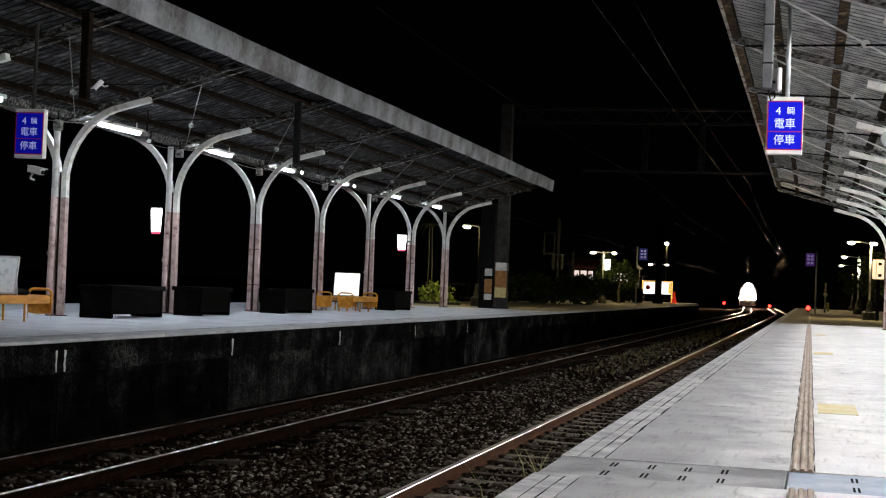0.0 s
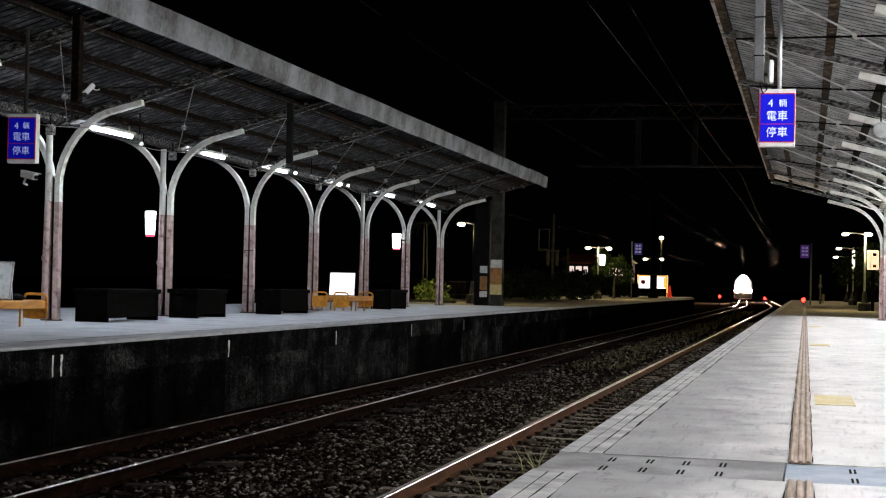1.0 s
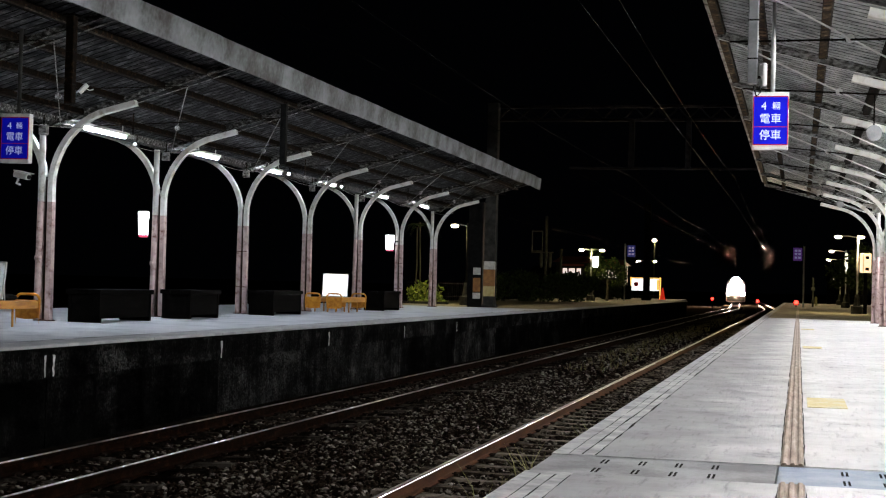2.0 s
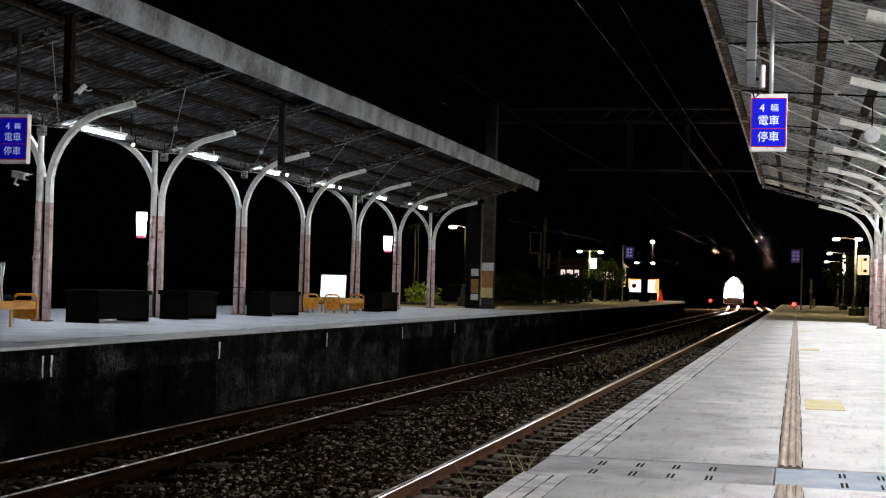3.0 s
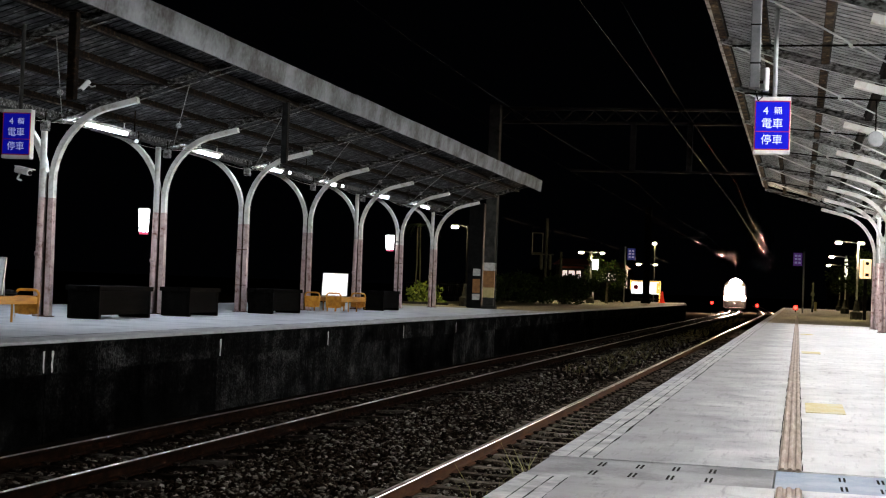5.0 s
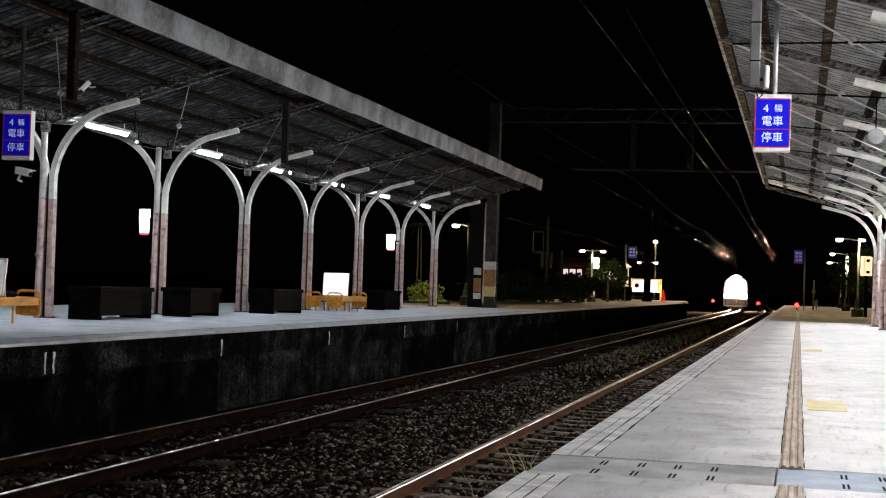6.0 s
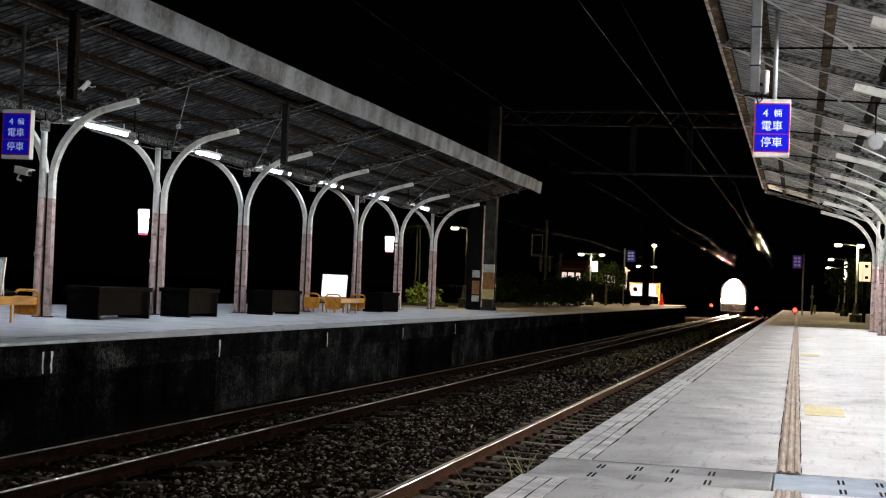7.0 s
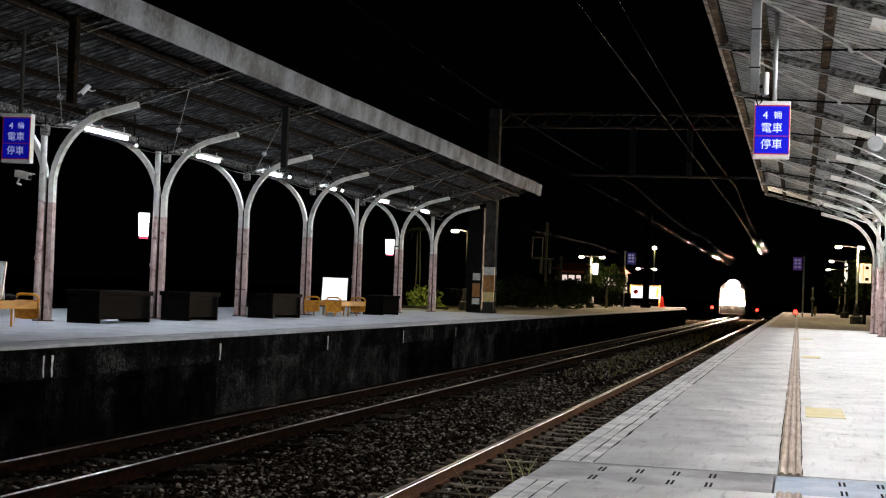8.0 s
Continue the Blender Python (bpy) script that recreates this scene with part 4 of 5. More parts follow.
# ---------------------------------------------------------------- platform lamps
def platform_lamp(x, y, tall=3.15, box=None, label="double-headed grey platform lamp, lit", heads=(-0.6, 0.6), pole_m=None):
    """A pole on a pedestal with heads at the given reach; box: None, "sign", "tall" or "strip"."""
    top = thing("street_lamp", label, "lamp", pose(x, y, TOP_L if x < -5 else 0), group="platform lamps")
    part("pedestal", Geo().lathe(0, 0, [(0.27, 0.0), (0.27, 0.34), (0.17, 0.38), (0.15, 0.46), (0.09, 0.85), (0.08, 0.9)], 8), pole_concrete, top, "concrete pedestal")
    part("pole", Geo().rod([(0, 0, 0.85), (0, 0, tall + 0.12)], 0.045, 10), pole_m or galvanised, top, smooth=True)
    for s in heads:
        part("arm", Geo().rod([(0, 0, tall), (s * 0.5, 0, tall + 0.07), (s * 0.85, 0, tall + 0.07)], 0.022, 8), galvanised, top)
        shade = Geo().lathe(s, 0, [(0.06, tall + 0.03), (0.17, tall + 0.04), (0.15, tall + 0.09), (0.06, tall + 0.12)], 14)
        head = part("lamp_head", shade, galvanised, top)
        part("lens", Geo().lathe(s, 0, [(0.05, tall - 0.04), (0.13, tall - 0.025), (0.15, tall + 0.03)], 14), lamp_glow, head, "glowing warm white lens", smooth=True)
    if box == "sign":
        part("light_box", Geo().box(0.1, 0.42, -0.09, 0.09, tall - 1.05, tall - 0.4, c=0.02), box_glow, top, "lit box sign on the pole")
        part("box_frame", Geo().box(0.05, 0.1, -0.05, 0.05, tall - 1.05, tall - 0.5), galvanised, top)
    if box == "strip":
        part("light_box", Geo().box(-0.08, 0.1, -0.12, -0.05, tall - 1.25, tall - 0.1, c=0.02), box_warm_white, top, "narrow lit box on the pole")
    if box == "tall":
        s = part("light_box", Geo().box(0.1, 0.6, -0.09, 0.09, tall - 1.6, tall - 0.72, c=0.02), warm_box, top, "warm lit box sign on the pole")
        for zz in (tall - 0.98, tall - 1.5):
            part("dark_mark", Geo().box(0.34, 0.5, -0.1, -0.088, zz, zz + 0.14), black_plastic, s, "dark square mark")
        part("mullion", Geo().box(0.24, 0.27, -0.1, -0.088, tall - 1.58, tall - 0.74), ochre_paint, s, "ochre bar on the sign")
        part("box_leg", Geo().box(0.28, 0.44, -0.05, 0.05, 0.0, tall - 1.6), night_steel, top, "dark leg under the sign")


box_warm_white = glow("light_box_cream", (1.0, 0.93, 0.75), 1.6)
platform_lamp(-12.9, 57.3, 3.15, None, "single-headed platform lamp on a dark pole, lit", (-0.54,), black_plastic)
platform_lamp(-12.8, 92.8, 3.2, "sign", "double-headed grey platform lamp with a white box sign", (-0.66, 0.68))
platform_lamp(-12.65, 126.0, 3.2, None, "double-headed grey platform lamp behind the display cases", (-0.68, 0.72))
platform_lamp(2.62, 70.0, 3.5, "tall", "tall grey platform lamp with a warm lit box sign", (-0.88, 0.12))
platform_lamp(2.98, 99.0, 3.65, "strip", "grey platform lamp with a narrow lit box", (-0.93,))
platform_lamp(3.3, 124.0, 3.65, None, "single-headed grey platform lamp at the platform's end", (-0.95,))


def sign_post(x, y, z, mats, label, off):
    top = thing("sign_post", label, "sign", pose(x, y, 0), group="posts with stopping signs")
    part("post", Geo().rod([(0, 0, 0), (0, 0, z + 0.5)], 0.05, 10), galvanised, top, smooth=True)
    part("cabinet", Geo().box(off - 0.28, off + 0.28, -0.06, 0.06, z - 0.42, z + 0.42, c=0.01), mats[0], top)
    part("panel", Geo().box(off - 0.26, off + 0.26, -0.07, -0.058, z - 0.39, z + 0.39), mats[1], top)
    for zz in (0.22, 0.02, -0.2):
        for xx in (off - 0.18, off + 0.03):
            part("writing", Geo().box(xx, xx + 0.15, -0.078, -0.07, z + zz - 0.06, z + zz + 0.06), mats[2], top)


far_letter = glow("far_lettering", (0.5, 0.45, 0.8), 0.22)
far_blue = glow("far_sign_blue", (0.04, 0.05, 0.35), 0.16)
sign_post(-11.5, 100.0, 3.45, (iron, far_blue, far_letter), "grey post with a dim blue sign", 0.42)
sign_post(0.3, 92.0, 3.25, (iron, far_sign_violet, far_letter), "grey post with a violet sign on the near platform", -0.38)


# ---------------------------------------------------------------- gantry and wires
def banded_post(x, y, h, w, label):
    top = thing("gantry_post", label, "post", pose(x, y, TOP_L), group="gantry posts")
    part("shaft", Geo().box(-w, w, -w, w, 0, h, c=0.008), pole_concrete, top)
    for z0, z1, m in ((0.41, 0.78, band_yellow), (0.785, 1.4, band_brown), (1.405, 1.7, band_white)):
        part("band", Geo().box(-w - 0.006, w + 0.006, -w - 0.006, w + 0.006, z0, z1), m, top)
    part("foot", Geo().box(-w - 0.05, w + 0.05, -w - 0.05, w + 0.05, 0, 0.12, c=0.01), pole_concrete, top)
    part("cable_pipe", Geo().rod([(w + 0.06, -w, 0), (w + 0.06, -w, 3.2)], 0.025, 8), pole_concrete, top)


banded_post(-11.15, 53.5, 7.6, 0.2, "square concrete gantry post with white, brown and yellow bands")
top = thing("gantry_post", "dark steel post with white and brown bands", "post", pose(-11.95, 53.4, TOP_L), group="gantry posts")
part("shaft", Geo().box(0.0, 0.56, -0.2, 0.2, 0, 3.9, c=0.02), black_plastic, top)
for z0, z1, m in ((0.31, 0.53, band_white), (0.57, 1.08, band_brown), (1.2, 1.46, band_white)):
    part("band", Geo().box(0.22, 0.5, -0.208, -0.1, z0, z1), m, top)

top = thing("catenary_gantry", "dark lattice gantry across both tracks", "gantry", pose(0, 53.7, 0))
for z in (7.0, 7.5):
    part("chord", Geo().box(-11.2, 6.0, -0.05, 0.05, z, z + 0.1), night_steel, top)
up = Geo().rod([(0, 0, 7.1), (0.39, 0, 7.5)], 0.03, 5).mesh("lacing_bar", night_steel)
down = Geo().rod([(0.39, 0, 7.5), (0.78, 0, 7.1)], 0.03, 5).mesh("lacing_bar", night_steel)
for k in range(22):
    part("lacing_bar", up, None, top, at=pose(-11.0 + 0.78 * k, 0, 0))
    part("lacing_bar", down, None, top, at=pose(-11.0 + 0.78 * k, 0, 0))
for x in (-6.03, -3.98):
    part("drop_tube", Geo().box(x - 0.1, x + 0.1, -0.08, 0.08, 5.3, 7.1), night_steel, top)
part("cross_bar", Geo().box(-8.3, 0.5, -0.05, 0.05, 5.24, 5.32), night_steel, top)
part("leg", Geo().box(5.75, 6.05, -0.15, 0.15, 0, 7.6), night_steel, top)

wire_mat = material("copper_wire", [(0.0003, 0.00027, 0.00024), (0.0008, 0.0007, 0.0006)], 0.2, 0.0, spec=0.01, scale=3, fine=40, bump=0, rough_vary=0.04)
for centre in (AB, CD):
    top = thing("overhead_line", "thin overhead contact wire with its carrier wire", "wire", group="overhead lines")
    def zig(y):
        """The wire runs straight from mast to mast, a little off the track's middle."""
        k = math.floor((y - 10) / 50)
        a, f = 10 + 50 * k, (y - 10) / 50 - k
        end = lambda yy, i: centre + bend(yy) + (0.2 if centre == CD else 0.0) + (0.1 if i % 2 else -0.1)
        return end(a, k) * (1 - f) + end(a + 50, k + 1) * f
    ys2 = list(range(-10, 311, 5))
    part("contact_wire", Geo().rod([(zig(y), y, 4.42) for y in ys2], 0.007, 6), wire_mat, top)
    part("carrier_wire", Geo().rod([(zig(y), y, 5.4 - 0.3 * math.sin(math.pi * ((y - 10) % 50) / 50)) for y in ys2], 0.007, 6), night_steel if centre == AB else wire_mat, top)
    for y in range(20, 300, 10):
        part("dropper", Geo().rod([(zig(y), y, 4.42), (zig(y), y, 5.4 - 0.3 * math.sin(math.pi * ((y - 10) % 50) / 50))], 0.004, 4), wire_mat, top)


mast_mat = material("dark_mast_concrete", [(0.002, 0.002, 0.002), (0.008, 0.008, 0.008)], 0.95, spec=0.0, scale=5, fine=50)
top = thing("overhead_line", "thin overhead wire behind the island platform", "wire", group="overhead lines")
part("carrier_wire", Geo().rod([(-15.2, y, 4.75 - 0.25 * math.sin(math.pi * ((y - 10) % 50) / 50)) for y in range(55, 311, 5)], 0.008, 6), wire_mat, top)
for y in (60, 110, 160):
    part("wire_mast", Geo().rod([(-18.4, y, -1.4), (-18.4, y, 5.6), (-15.2, y, 4.75)], 0.05, 6), mast_mat, top, "thin dark mast with a bracket")
top = thing("catenary_mast", "dark concrete mast standing on the island platform", "mast", pose(-11.36, 113.5, TOP_L))
part("shaft", Geo().box(-0.25, 0.25, -0.22, 0.22, 0.0, 7.4, c=0.03), mast_mat, top)
part("bracket_arm", Geo().rod([(0.2, 0, 6.2), (1.9, 0, 5.6), (4.6, 0, 4.5)], 0.035, 6), mast_mat, top)
part("stay_tube", Geo().rod([(0.2, 0, 5.0), (4.6, 0, 5.2)], 0.03, 6), mast_mat, top)
part("foot", Geo().box(-0.36, 0.36, -0.34, 0.34, 0.0, 0.25, c=0.03), mast_mat, top)


# ---------------------------------------------------------------- plants
def leaves(name, m, count, shape, size, seed, parent, label=""):
    """A crown of many small folded leaves; shape gives a place from three random numbers."""
    rng = random.Random(seed)
    g = Geo()
    for _ in range(count):
        c = Vector(shape(rng))
        d = Vector((rng.gauss(0, 1), rng.gauss(0, 1), rng.gauss(0.3, 0.8))).normalized()
        s = d.cross(Vector((rng.gauss(0, 1), rng.gauss(0, 1), rng.gauss(0, 1)))).normalized()
        ln = size * rng.uniform(0.6, 1.4)
        w = ln * 0.28
        mid = c + d * ln * 0.5 + Vector((0, 0, -0.06 * ln))
        g.add([c, mid + s * w, c + d * ln, mid - s * w], [(0, 1, 2), (0, 2, 3)])
    return part(name, g, m, parent, label)


def lump(cx, cy, cz, rx, ry, rz, k=5, seed=1):
    r0 = random.Random(seed)
    cl = [(cx + rx * r0.uniform(-0.7, 0.7), cy + ry * r0.uniform(-0.7, 0.7), cz + rz * r0.uniform(-0.6, 0.7), r0.uniform(0.3, 0.55)) for _ in range(k)]

    def shape(r):
        a = r.choice(cl)
        p = Vector((r.gauss(0, 1), r.gauss(0, 1), r.gauss(0, 1))).normalized() * r.uniform(0.65, 1.05)
        return a[0] + p.x * rx * a[3], a[1] + p.y * ry * a[3], max(0.05, a[2] + p.z * rz * a[3])
    return shape


def shrub(x, y, w, h, m, count, size, seed, label, base=0.0):
    top = thing("shrub", label, "shrub", pose(x, y, base))
    g = Geo()
    r = random.Random(seed)
    for _ in range(7):
        a, q = r.uniform(0, 6.28), r.uniform(0.2, 0.6) * w / 2
        g.rod([(0.05 * math.cos(a), 0.05 * math.sin(a), 0), (q * math.cos(a), q * math.sin(a), h * 0.7)], 0.015, 5)
    part("stems", g, bark, top)
    leaves("foliage", m, count, lump(0, 0, h * 0.5, w / 2, w / 2, h / 2, 9, seed), size, seed, top)


def tree(x, y, h, w, m, count, size, seed, label, base=0.0):
    top = thing("tree", label, "tree", pose(x, y, base))
    r = random.Random(seed)
    g = Geo()
    g.lathe(0, 0, [(0.1, 0), (0.08, h * 0.25), (0.06, h * 0.5), (0.03, h * 0.85)], 8)
    part("trunk", g, bark, top)
    for k in range(6):
        a, z = k * 1.05 + r.uniform(-0.3, 0.3), h * r.uniform(0.35, 0.6)
        part("limb", Geo().rod([(0, 0, z), (w * 0.2 * math.cos(a), w * 0.2 * math.sin(a), z + h * 0.12), (w * 0.4 * math.cos(a), w * 0.4 * math.sin(a), z + h * 0.25)], 0.03, 6), bark, top)
    leaves("crown", m, count, lump(0, 0, h * 0.66, w / 2, w / 2, h * 0.36, 12, seed), size, seed, top)


shrub(-15.05, 58.6, 1.35, 0.95, lime_leaf, 480, 0.16, 11, "lime-green leafy shrub lit by a platform lamp")
shrub(-14.35, 58.0, 0.75, 0.6, lime_leaf, 260, 0.16, 12, "small lime-green shrub beside a planter")
for i, (x, y, w, h) in enumerate(((-15.3, 77, 2.6, 1.5), (-14.4, 80, 3.0, 1.6), (-13.0, 82, 2.4, 1.65), (-12.2, 84, 2.2, 1.6), (-13.6, 110, 2.0, 1.2))):
    shrub(x, y, w, h, leaf_mat, 2200, 0.17, 20 + i, "dark clipped hedge at the back of the platform")
tree(-12.35, 97.5, 3.3, 2.5, leaf_mat, 3000, 0.17, 31, "small leafy tree beside the platform lamp")
for i, (x, y) in enumerate(((3.9, 78), (4.6, 92), (3.6, 112), (5.0, 104))):
    tree(x, y, 3.6, 3.0, leaf_mat, 2200, 0.22, 40 + i, "dark leafy tree at the back of the near platform")
top = thing("palm", "thin grey palm trunks behind the far platform", "palm", pose(-15.72, 60.0, TOP_L))
part("trunk", Geo().rod([(0, 0, 0), (0.05, 0, 1.6), (0.03, 0, 3.2)], 0.032, 8), bark, top)
part("trunk", Geo().rod([(0.2, 0.1, 0), (0.17, 0.1, 1.6), (0.14, 0, 3.4)], 0.03, 8), bark, top)
g = Geo()
for k in range(14):
    a = k * 0.9
    for t in range(26):
        f = t / 25
        c = Vector((0.15 + 0.9 * f * math.cos(a), 0.9 * f * math.sin(a), 3.3 + 0.5 * f - 1.0 * f * f))
        s = Vector((-math.sin(a), math.cos(a), -0.5)) * 0.16 * (1 - 0.6 * f)
        for q in (1, -1):
            g.add([c, c + Vector((s.x * q, s.y * q, s.z)), c + Vector((0.04 * math.cos(a), 0.04 * math.sin(a), 0))], [(0, 1, 2)])
part("fronds", g, leaf_mat, top)


def weeds(name, label, boxes, seed, tall, m):
    rng = random.Random(seed)
    g = Geo()
    for x0, x1, y0, y1, count in boxes:
        for _ in range(count):
            x, y = rng.uniform(x0, x1), rng.uniform(y0, y1)
            for _ in range(4):
                a, h = rng.uniform(0, 6.28), tall * rng.uniform(0.4, 1.2)
                b = Vector((math.cos(a), math.sin(a), 0))
                s = Vector((-b.y, b.x, 0)) * 0.006
                p = Vector((x + bend(y), y, -1.12))
                g.add([p - s, p + s, p + b * h * 0.25 + Vector((0, 0, h * 0.7)) + s * 0.6, p + b * h * 0.25 + Vector((0, 0, h * 0.7)) - s * 0.6, p + b * h * 0.6 + Vector((0, 0, h))],
                      [(0, 1, 2, 3), (3, 2, 4)])
    return tagged(part(name, g, m), label, "weeds", kind="stuff")


weeds("weeds", "thin dry weeds growing in the ballast", [(-1.9, -1.3, 13, 30, 60), (-5.4, -4.2, 34, 75, 420), (-5.4, -4.2, 75, 130, 260), (-1.9, -1.3, 30, 70, 120), ], 5, 0.22, dry_grass)
weeds("weeds", "green weed tufts between the sleepers and the platform", [(-2.3, -2.05, 12.2, 12.6, 16), (-2.3, -2.1, 10.6, 10.95, 12), (-2.2, -2.0, 15.4, 15.8, 8)], 6, 0.56, tuft_grass)

# ---------------------------------------------------------------- far things
def fence(y0, y1, x, label):
    top = thing("fence", label, "fence", pose(x, 0, 0))
    post = Geo().box(-0.025, 0.025, -0.025, 0.025, 0, 1.05, c=0.004).mesh("picket", fence_mat)
    y = y0
    while y < y1:
        part("picket", post, None, top, at=pose(0, y, 0))
        y += 0.42
    for z in (0.25, 0.9):
        part("rail_bar", Geo().box(-0.02, 0.02, y0, y1, z, z + 0.05), fence_mat, top)


fence(63, 86, -16.9, "low pale picket fence along the back of the platform")


shop_glow = glow("shop_window_light", (1.0, 0.8, 0.74), 0.95)


def shop(x, y):
    top = thing("house", "small shop with a red roof and a bright front", "house", pose(x, y, 0), group="lit shops behind the station")
    part("wall", Geo().box(-1.6, 1.6, 0, 4, -1.4, 3.3), pole_concrete, top)
    v = [(-1.9, -0.5, 3.3), (1.9, -0.5, 3.3), (1.9, 4.4, 3.3), (-1.9, 4.4, 3.3), (-1.4, 1.8, 3.9), (1.4, 1.8, 3.9)]
    part("roof", Geo().add(v, [(0, 1, 5, 4), (1, 2, 5), (2, 3, 4, 5), (3, 0, 4), (3, 2, 1, 0)]), roof_tile, top)
    for xx, ww in ((-0.95, 0.42), (-0.35, 0.55), (0.4, 0.4)):
        pane = part("window", Geo().box(xx, xx + ww, -0.06, 0.02, 1.95, 2.72), shop_glow, top, "lit shop window")
        for dx, h2 in ((0.04, 0.3), (0.22, 0.5)):
            part("goods", Geo().box(xx + dx, xx + dx + 0.12, -0.09, -0.06, 1.95, 1.95 + h2), iron, pane, "dark goods before the window")
    part("fascia_sign", Geo().box(-1.2, 1.1, -0.12, -0.02, 2.95, 3.15), roof_tile, top)


shop(-21.1, 140.0)
shop(-19.2, 152.0)

top = thing("display_board", "bright white display cases in a yellow frame", "board", pose(-12.6, 125, TOP_L))
for x0, x1 in ((-1.15, -0.1), (0.35, 1.15)):
    face = part("face", Geo().box(x0, x1, -0.03, 0.03, 0.72, 1.72), board_glow, top, "lit white face")
    if x0 < 0:
        part("emblem", Geo().disc((-0.78, -0.03, 1.25), (0, -1, 0), 0.2, 0.01, 18), sign_red, face, "round dark red emblem")
    else:
        part("side_panel", Geo().box(0.95, 1.15, -0.045, -0.03, 0.78, 1.66), yellow_glow, face, "yellow lit side")
for x0, x1, z0, z1 in ((-1.27, -1.19, 0.6, 1.85), (1.19, 1.3, 0, 1.85), (-1.27, 0.0, 1.75, 1.82), (0.35, 1.3, 1.75, 1.82)):
    part("frame_bar", Geo().box(x0, x1, -0.05, 0.05, z0, z1), yellow_glow, top, "yellow lit frame bar")
part("shelf", Geo().box(-1.5, 1.3, -0.2, 0.2, 0.25, 0.33), pole_concrete, top)
top = thing("traffic_cone", "red traffic cone, its lamplight set as a glow", "cone", pose(-11.1, 124.5, TOP_L))
part("cone", Geo().lathe(0, 0, [(0.28, 0.02), (0.22, 0.06), (0.05, 0.95), (0.03, 0.97)], 14), cone_red, top)
part("foot", Geo().box(-0.32, 0.32, -0.32, 0.32, 0, 0.03), cone_red, top)
top = thing("bin", "dark waste bin beside the display boards", "bin", pose(-13.2, 116, TOP_L))
part("body", Geo().lathe(0, 0, [(0.4, 0), (0.42, 1.0), (0.36, 1.1)], 14), black_plastic, top)


def signal(x, y, z, label):
    base = -1.15 if x < EDGE_R else 0.0
    top = thing("ground_signal", label, "signal", pose(x, y, 0), group="red signal lamps")
    part("stand", Geo().rod([(0, 0, base), (0, 0, z - 0.1)], 0.04, 8), iron, top)
    part("case", Geo().box(-0.16, 0.16, -0.05, 0.12, z - 0.16, z + 0.16, c=0.02), black_plastic, top)
    part("lens", Geo().disc((0, -0.05, z), (0, -1, 0), 0.13, 0.02, 16), red_signal, top, "glowing red lens")


signal(-0.12, 95.0, 0.3, "red lamp glowing on the near platform's end")
signal(-3.85, 147.0, 0.02, "red ground signal beside the near track")
signal(-8.1, 145.0, 0.14, "red ground signal beside the far track")

# yellow bollard and dark posts on the near platform
top = thing("bollard", "short yellow bollard on the near platform", "bollard", pose(1.25, 110, 0))
part("tube", Geo().lathe(0, 0, [(0.09, 0), (0.09, 0.6), (0.05, 0.66)], 12), band_yellow, top)

top = thing("equipment_post", "dark post carrying small pale cable boxes", "post", pose(0.95, 101.0, 0))
part("shaft", Geo().rod([(0, 0, 0), (0, 0, 1.95)], 0.06, 8), pole_concrete, top)
for z0, z1, w in ((0.25, 0.5, 0.09), (1.08, 1.3, 0.13), (1.45, 1.56, 0.08)):
    part("cable_box", Geo().box(-w, w, -0.14, 0.02, z0, z1, c=0.02), pole_concrete, top, "grey cable box")

# the row of dim houses that closes the far end
def far_house(x, y, w, h):
    top = thing("house", "dim distant house in the dark", "house", pose(x, y, -1.4))
    part("wall", Geo().box(-w / 2, w / 2, 0, 6, 0, h), pole_concrete, top)
    part("roof", Geo().add([(-w / 2 - 0.3, -0.3, h), (w / 2 + 0.3, -0.3, h), (w / 2 + 0.3, 6.3, h), (-w / 2 - 0.3, 6.3, h), (-w / 2, 3, h + 1.3), (w / 2, 3, h + 1.3)],
                           [(0, 1, 5, 4), (1, 2, 5), (2, 3, 4, 5), (3, 0, 4), (3, 2, 1, 0)]), iron, top)
    for k in range(2):
        xx = -w / 2 + (k + 0.5) * w / 2
        part("window", Geo().box(xx - 0.35, xx + 0.35, -0.05, 0.02, h * 0.5, h * 0.5 + 0.9), black_plastic, top)


spot_glow = glow("spot_lamp_lens", (0.95, 0.97, 1.0), 4.0)
for i, x in enumerate((-40, -31, 8, 16)):
    far_house(x, 240 + 9 * i, 6.5, 4.5 + 0.5 * (i % 2))


# poles and lamps behind the far platform
def tall_pole(x, y, h, label, cage=False):
    top = thing("utility_pole", label, "pole", pose(x, y, TOP_L))
    part("shaft", Geo().rod([(0, 0, 0), (0, 0, h)], 0.1, 8), pole_concrete, top)
    if cage:
        for x0, x1, z0, z1 in ((-1.0, -0.94, 3.2, 4.6), (-0.3, -0.24, 3.2, 4.6), (-1.0, -0.24, 4.54, 4.6), (-1.0, -0.24, 3.2, 3.26)):
            part("cage_bar", Geo().box(x0, x1, -0.04, 0.04, z0, z1), pole_concrete, top)
        for xx in (-0.32, 0.28):
            part("insulator", Geo().lathe(xx, 0, [(0.09, 2.1), (0.12, 2.5), (0.12, 3.0), (0.08, 3.1)], 8), pole_concrete, top, "grey insulator")
        part("cross_arm", Geo().box(-1.0, 0.5, -0.04, 0.04, 3.1, 3.18), pole_concrete, top)


tall_pole(-16.6, 98.0, 5.6, "grey utility pole with a cage and pale insulators", True)
tall_pole(-15.9, 100.0, 3.4, "short grey pole beside the hedge")
top = thing("street_lamp", "single white lamp on a tall far pole", "lamp", pose(-16.2, 170.0, -1.4))
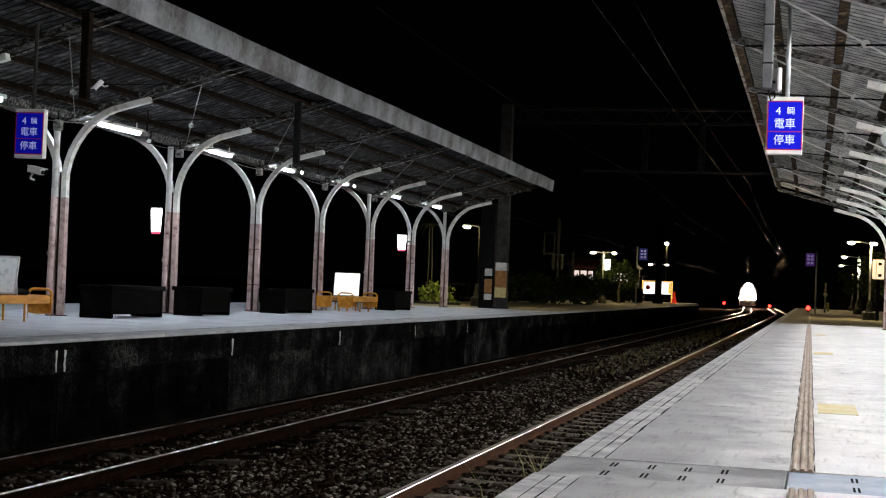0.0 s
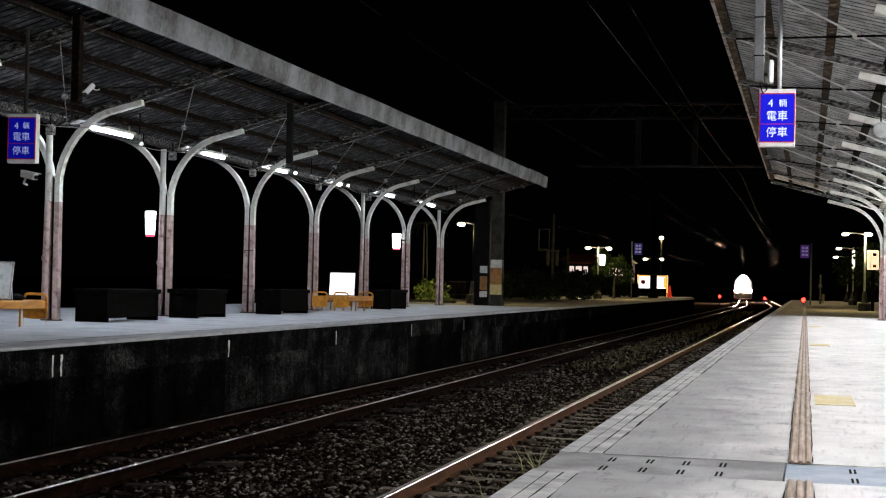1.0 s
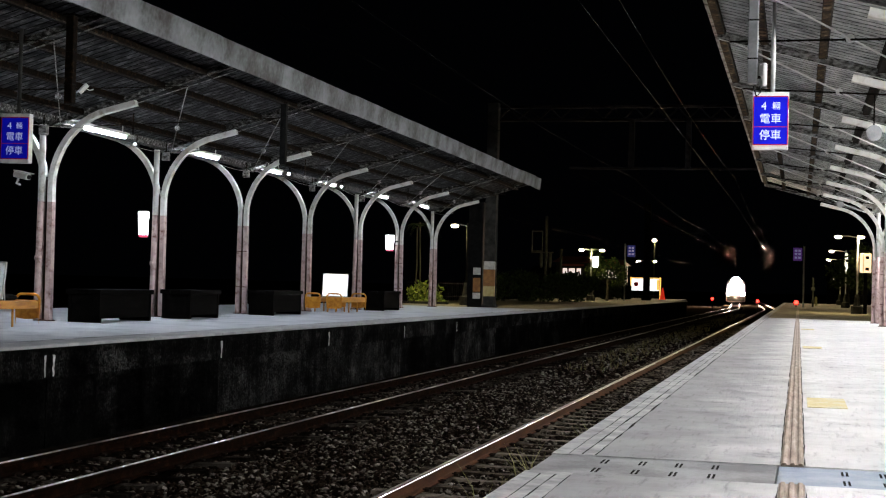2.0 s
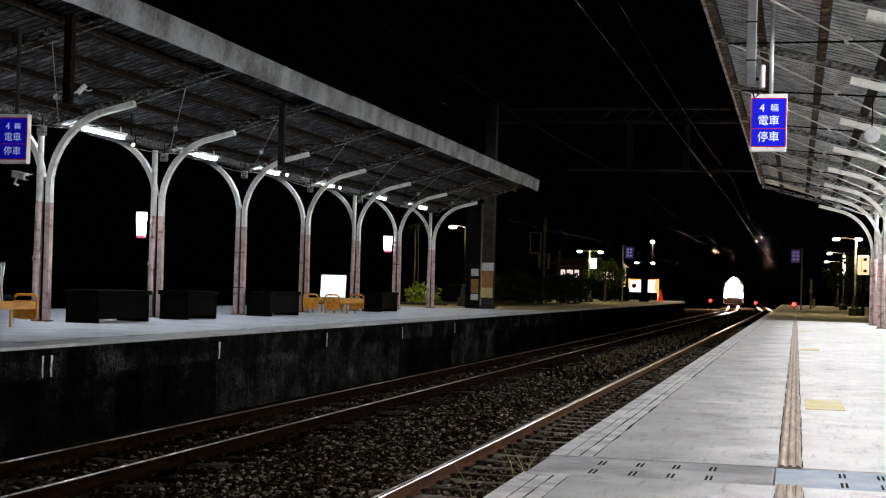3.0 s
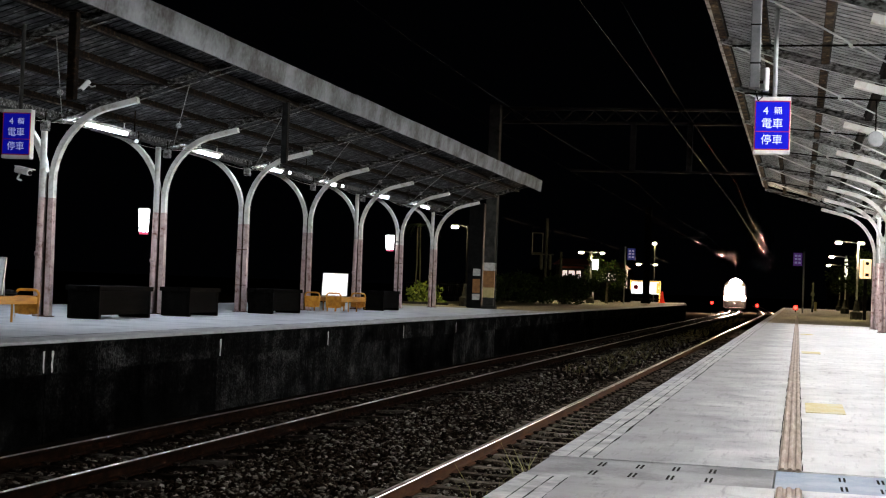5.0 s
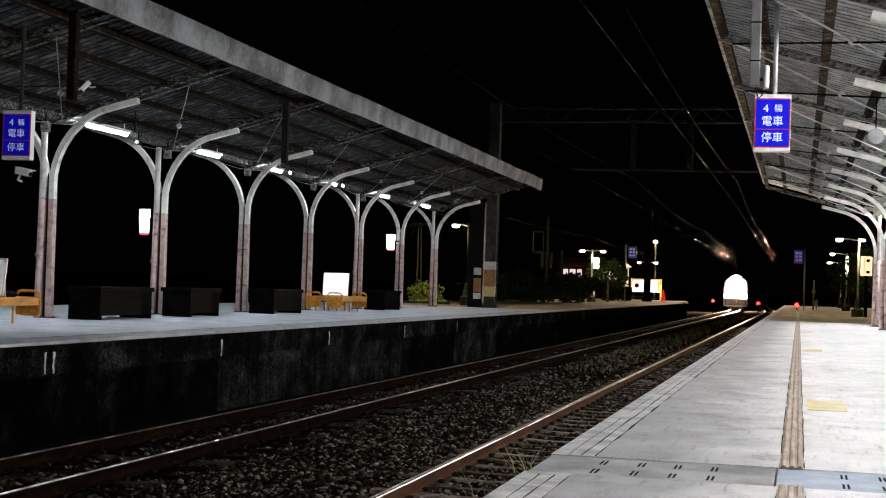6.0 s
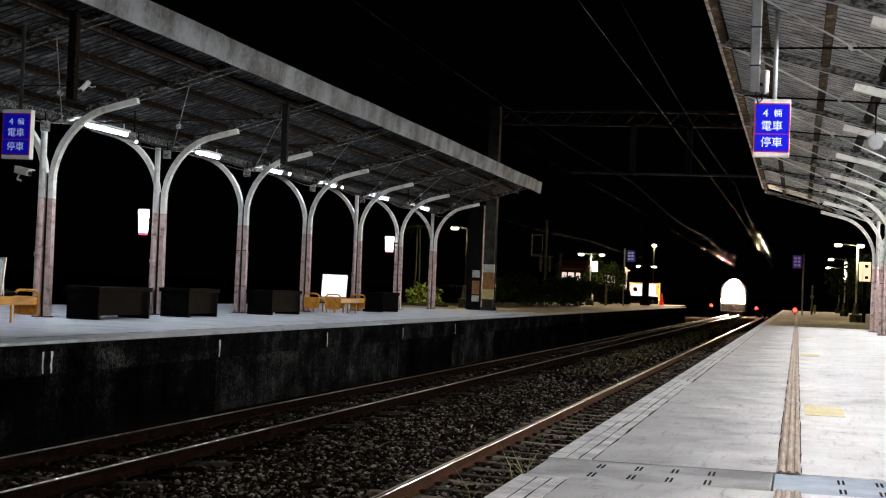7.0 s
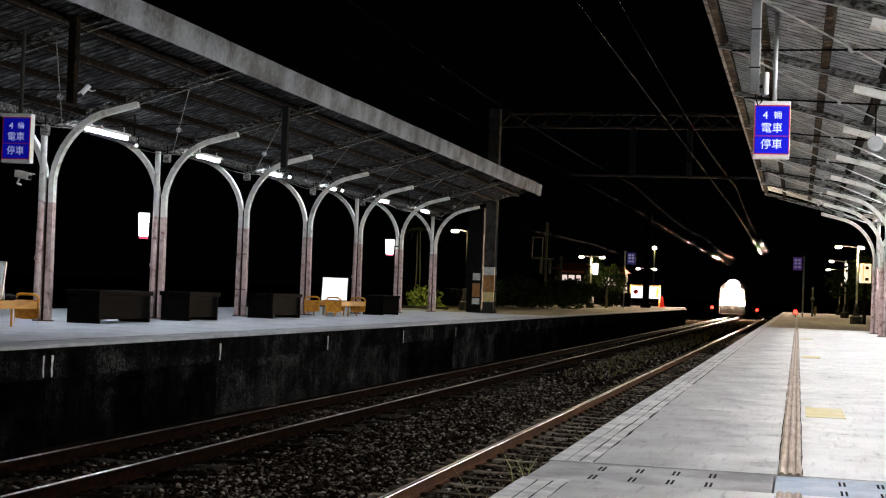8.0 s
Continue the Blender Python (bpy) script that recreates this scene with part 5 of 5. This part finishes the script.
part("pole", Geo().rod([(0, 0, 0), (0, 0, 7.9)], 0.08, 8), pole_concrete, top)
part("lens", Geo().lathe(0, -0.1, [(0.1, 7.85), (0.25, 7.95), (0.1, 8.1)], 12), lamp_glow, top, "glowing lens")
top = thing("planter", "low stone planter edge under the lime shrub", "planter", pose(-14.8, 58.0, TOP_L))
part("kerb", Geo().box(-1.1, 1.1, -0.35, -0.2, 0, 0.1, c=0.02), pole_concrete, top)

# small fittings under the far roof
for yy, zz, lit in ((25.5, 3.36, False), (34.1, 3.48, True), (38.4, 3.47, True)):
    top = thing("spot_lamp", "small round spot lamp beside a tube, " + ("lit" if lit else "unlit"), "lamp", pose(-12.22, yy, zz), group="spot lamps")
    part("body", Geo().disc((0, 0.03, 0), (0, 1, 0), 0.05, 0.1, 14), black_plastic, top)
    part("lens", Geo().disc((0, 0.028, 0), (0, -1, 0.1), 0.038, 0.03, 16), spot_glow if lit else white_plastic, top, "round lens")
    part("stem", Geo().rod([(0, 0.08, 0.04), (0, 0.08, 0.2)], 0.012, 6), iron, top)
for yy in (23.6, 32.8, 42.2):
    top = thing("loudspeaker", "small grey horn loudspeaker under the roof", "loudspeaker", pose(-11.35, yy, 3.3), group="loudspeakers")
    part("horn", Geo().rod([(0, 0, 0), (0, -0.05, 0), (0, -0.14, -0.01)], 0.035, 12), grey_steel, top)
    part("bracket", Geo().box(-0.01, 0.01, -0.01, 0.01, 0.04, 0.42), iron, top)
for yy in (22.3, 27.2, 31.6, 36.3, 40.8):
    top = thing("junction_box", "grey cable box hanging under the gutter", "box", pose(-12.35, yy, 3.2), group="cable boxes")
    part("case", Geo().box(-0.07, 0.07, -0.05, 0.05, 0.0, 0.17, c=0.01), grey_steel, top)
    part("stem", Geo().rod([(0, 0, 0.17), (0, 0, 0.34)], 0.012, 6), iron, top)
top = thing("cable", "sagging grey cable under the far roof", "cable", pose(-12.0, 0, TOP_L))
for k in range(9):
    a = 9.3 + BAY * k
    part("span", Geo().rod([(0, a + BAY * i / 10, 3.36 - 0.16 * math.sin(math.pi * i / 10)) for i in range(11)], 0.006, 5), grey_steel, top)
top = thing("bundle", "dark bundle lying on the orange bench", "bag", pose(-11.7, 20.2, TOP_L + 0.395))
part("cloth", Geo().lathe(0, 0, [(0.1, 0), (0.16, 0.03), (0.13, 0.07), (0.04, 0.1)], 9), black_plastic, top)

# ---------------------------------------------------------------- the train
def build_train():
    top = thing("train", "approaching electric train with blazing headlights, cab glass glowing as their glare", "train")
    g = Geo()
    # rounded nose section along the length
    ring = [(-1.4, 0.35), (-1.43, 1.0), (-1.43, 2.4), (-1.3, 3.2), (-0.9, 3.65), (0, 3.78), (0.9, 3.65), (1.3, 3.2), (1.43, 2.4), (1.43, 1.0), (1.4, 0.35)]
    n = len(ring)
    verts = []
    for y, s in ((0.0, 0.93), (0.15, 0.97), (0.6, 1.0), (20.0, 1.0)):
        verts += [(x * s, y, 0.4 + (z - 0.4) * (0.5 + 0.5 * s)) for x, z in ring]
    faces = [(i * n + j, i * n + (j + 1) % n, (i + 1) * n + (j + 1) % n, (i + 1) * n + j) for i in range(3) for j in range(n)]
    g.add(verts, faces + [tuple(range(n))[::-1], tuple(range(3 * n, 4 * n))])
    part("body", g, train_paint, top)
    # cab windows glow only to widen the headlight glare; no cab light is known
    for x0, x1 in ((-1.12, -0.42), (-0.36, 0.36), (0.42, 1.12)):
        part("windscreen", Geo().box(x0, x1, -0.03, 0.02, 2.0, 2.95, c=0.01), cab_glare, top, "cab window glowing in place of headlight glare")
    # top headlight drawn oversize, so that its glare is part of the shape
    lamp = part("headlight", Geo().disc((0, 0.1, 3.3), (0, -1, 0), 0.69, 0.2, 28), galvanised, top)
    part("lens", Geo().disc((0, -0.1, 3.3), (0, -1, 0), 0.65, 0.02, 28), headlight_glow, lamp, "blazing white lens")
    for x in (-1.0, 1.0):
        lamp = part("headlight", Geo().disc((x, 0.02, 1.55), (0, -1, 0), 0.27, 0.1, 20), galvanised, top)
        part("lens", Geo().disc((x, -0.08, 1.55), (0, -1, 0), 0.25, 0.02, 20), headlight_glow, lamp, "blazing white lens")
    # skirt kept dark so that the white glare ends above it
    part("skirt", Geo().box(-1.3, 1.3, -0.05, 0.3, 0.38, 1.22, c=0.04), train_dark, top, "dark lower front")
    part("coupler", Geo().box(-0.14, 0.14, -0.5, -0.06, 0.75, 1.0, c=0.03), train_dark, top)
    part("snow_plough", Geo().add([(-1.25, 0.1, 0.55), (1.25, 0.1, 0.55), (1.1, 0.0, 0.16), (-1.1, 0.0, 0.16), (-1.25, 0.3, 0.55), (1.25, 0.3, 0.55), (1.1, 0.2, 0.16), (-1.1, 0.2, 0.16)],
                                  [(0, 3, 2, 1), (4, 5, 6, 7), (0, 1, 5, 4), (3, 7, 6, 2), (0, 4, 7, 3), (1, 2, 6, 5)]), train_dark, top)
    for y in (3.0, 5.1, 15.0, 17.1):
        for x in (-0.565, 0.565):
            part("wheel", Geo().disc((x - 0.06, y, 0.43), (1, 0, 0), 0.43, 0.12, 24), train_dark, top)
    for y in (4.05, 16.05):
        part("bogie", Geo().box(-1.1, 1.1, y - 1.6, y + 1.6, 0.4, 0.75, c=0.03), train_dark, top)
    part("roof_unit", Geo().box(-0.8, 0.8, 6, 10, 3.7, 4.0, c=0.05), train_dark, top)
    return top


train = build_train()


def motions():
    """The train comes round the bend on the far track and brakes towards the platforms."""
    rows = []
    for k in range(17):
        t = 0.5 * k
        y = 250 - 15.2 * t + 0.49 * t * t
        dx = (bend(y + 6) - bend(y - 6)) / 12
        rows.append((t, pose(AB + bend(y), y, RAIL_Z, 0, 0, -math.degrees(math.atan(dx)))))
    walk(train, rows)


motions()
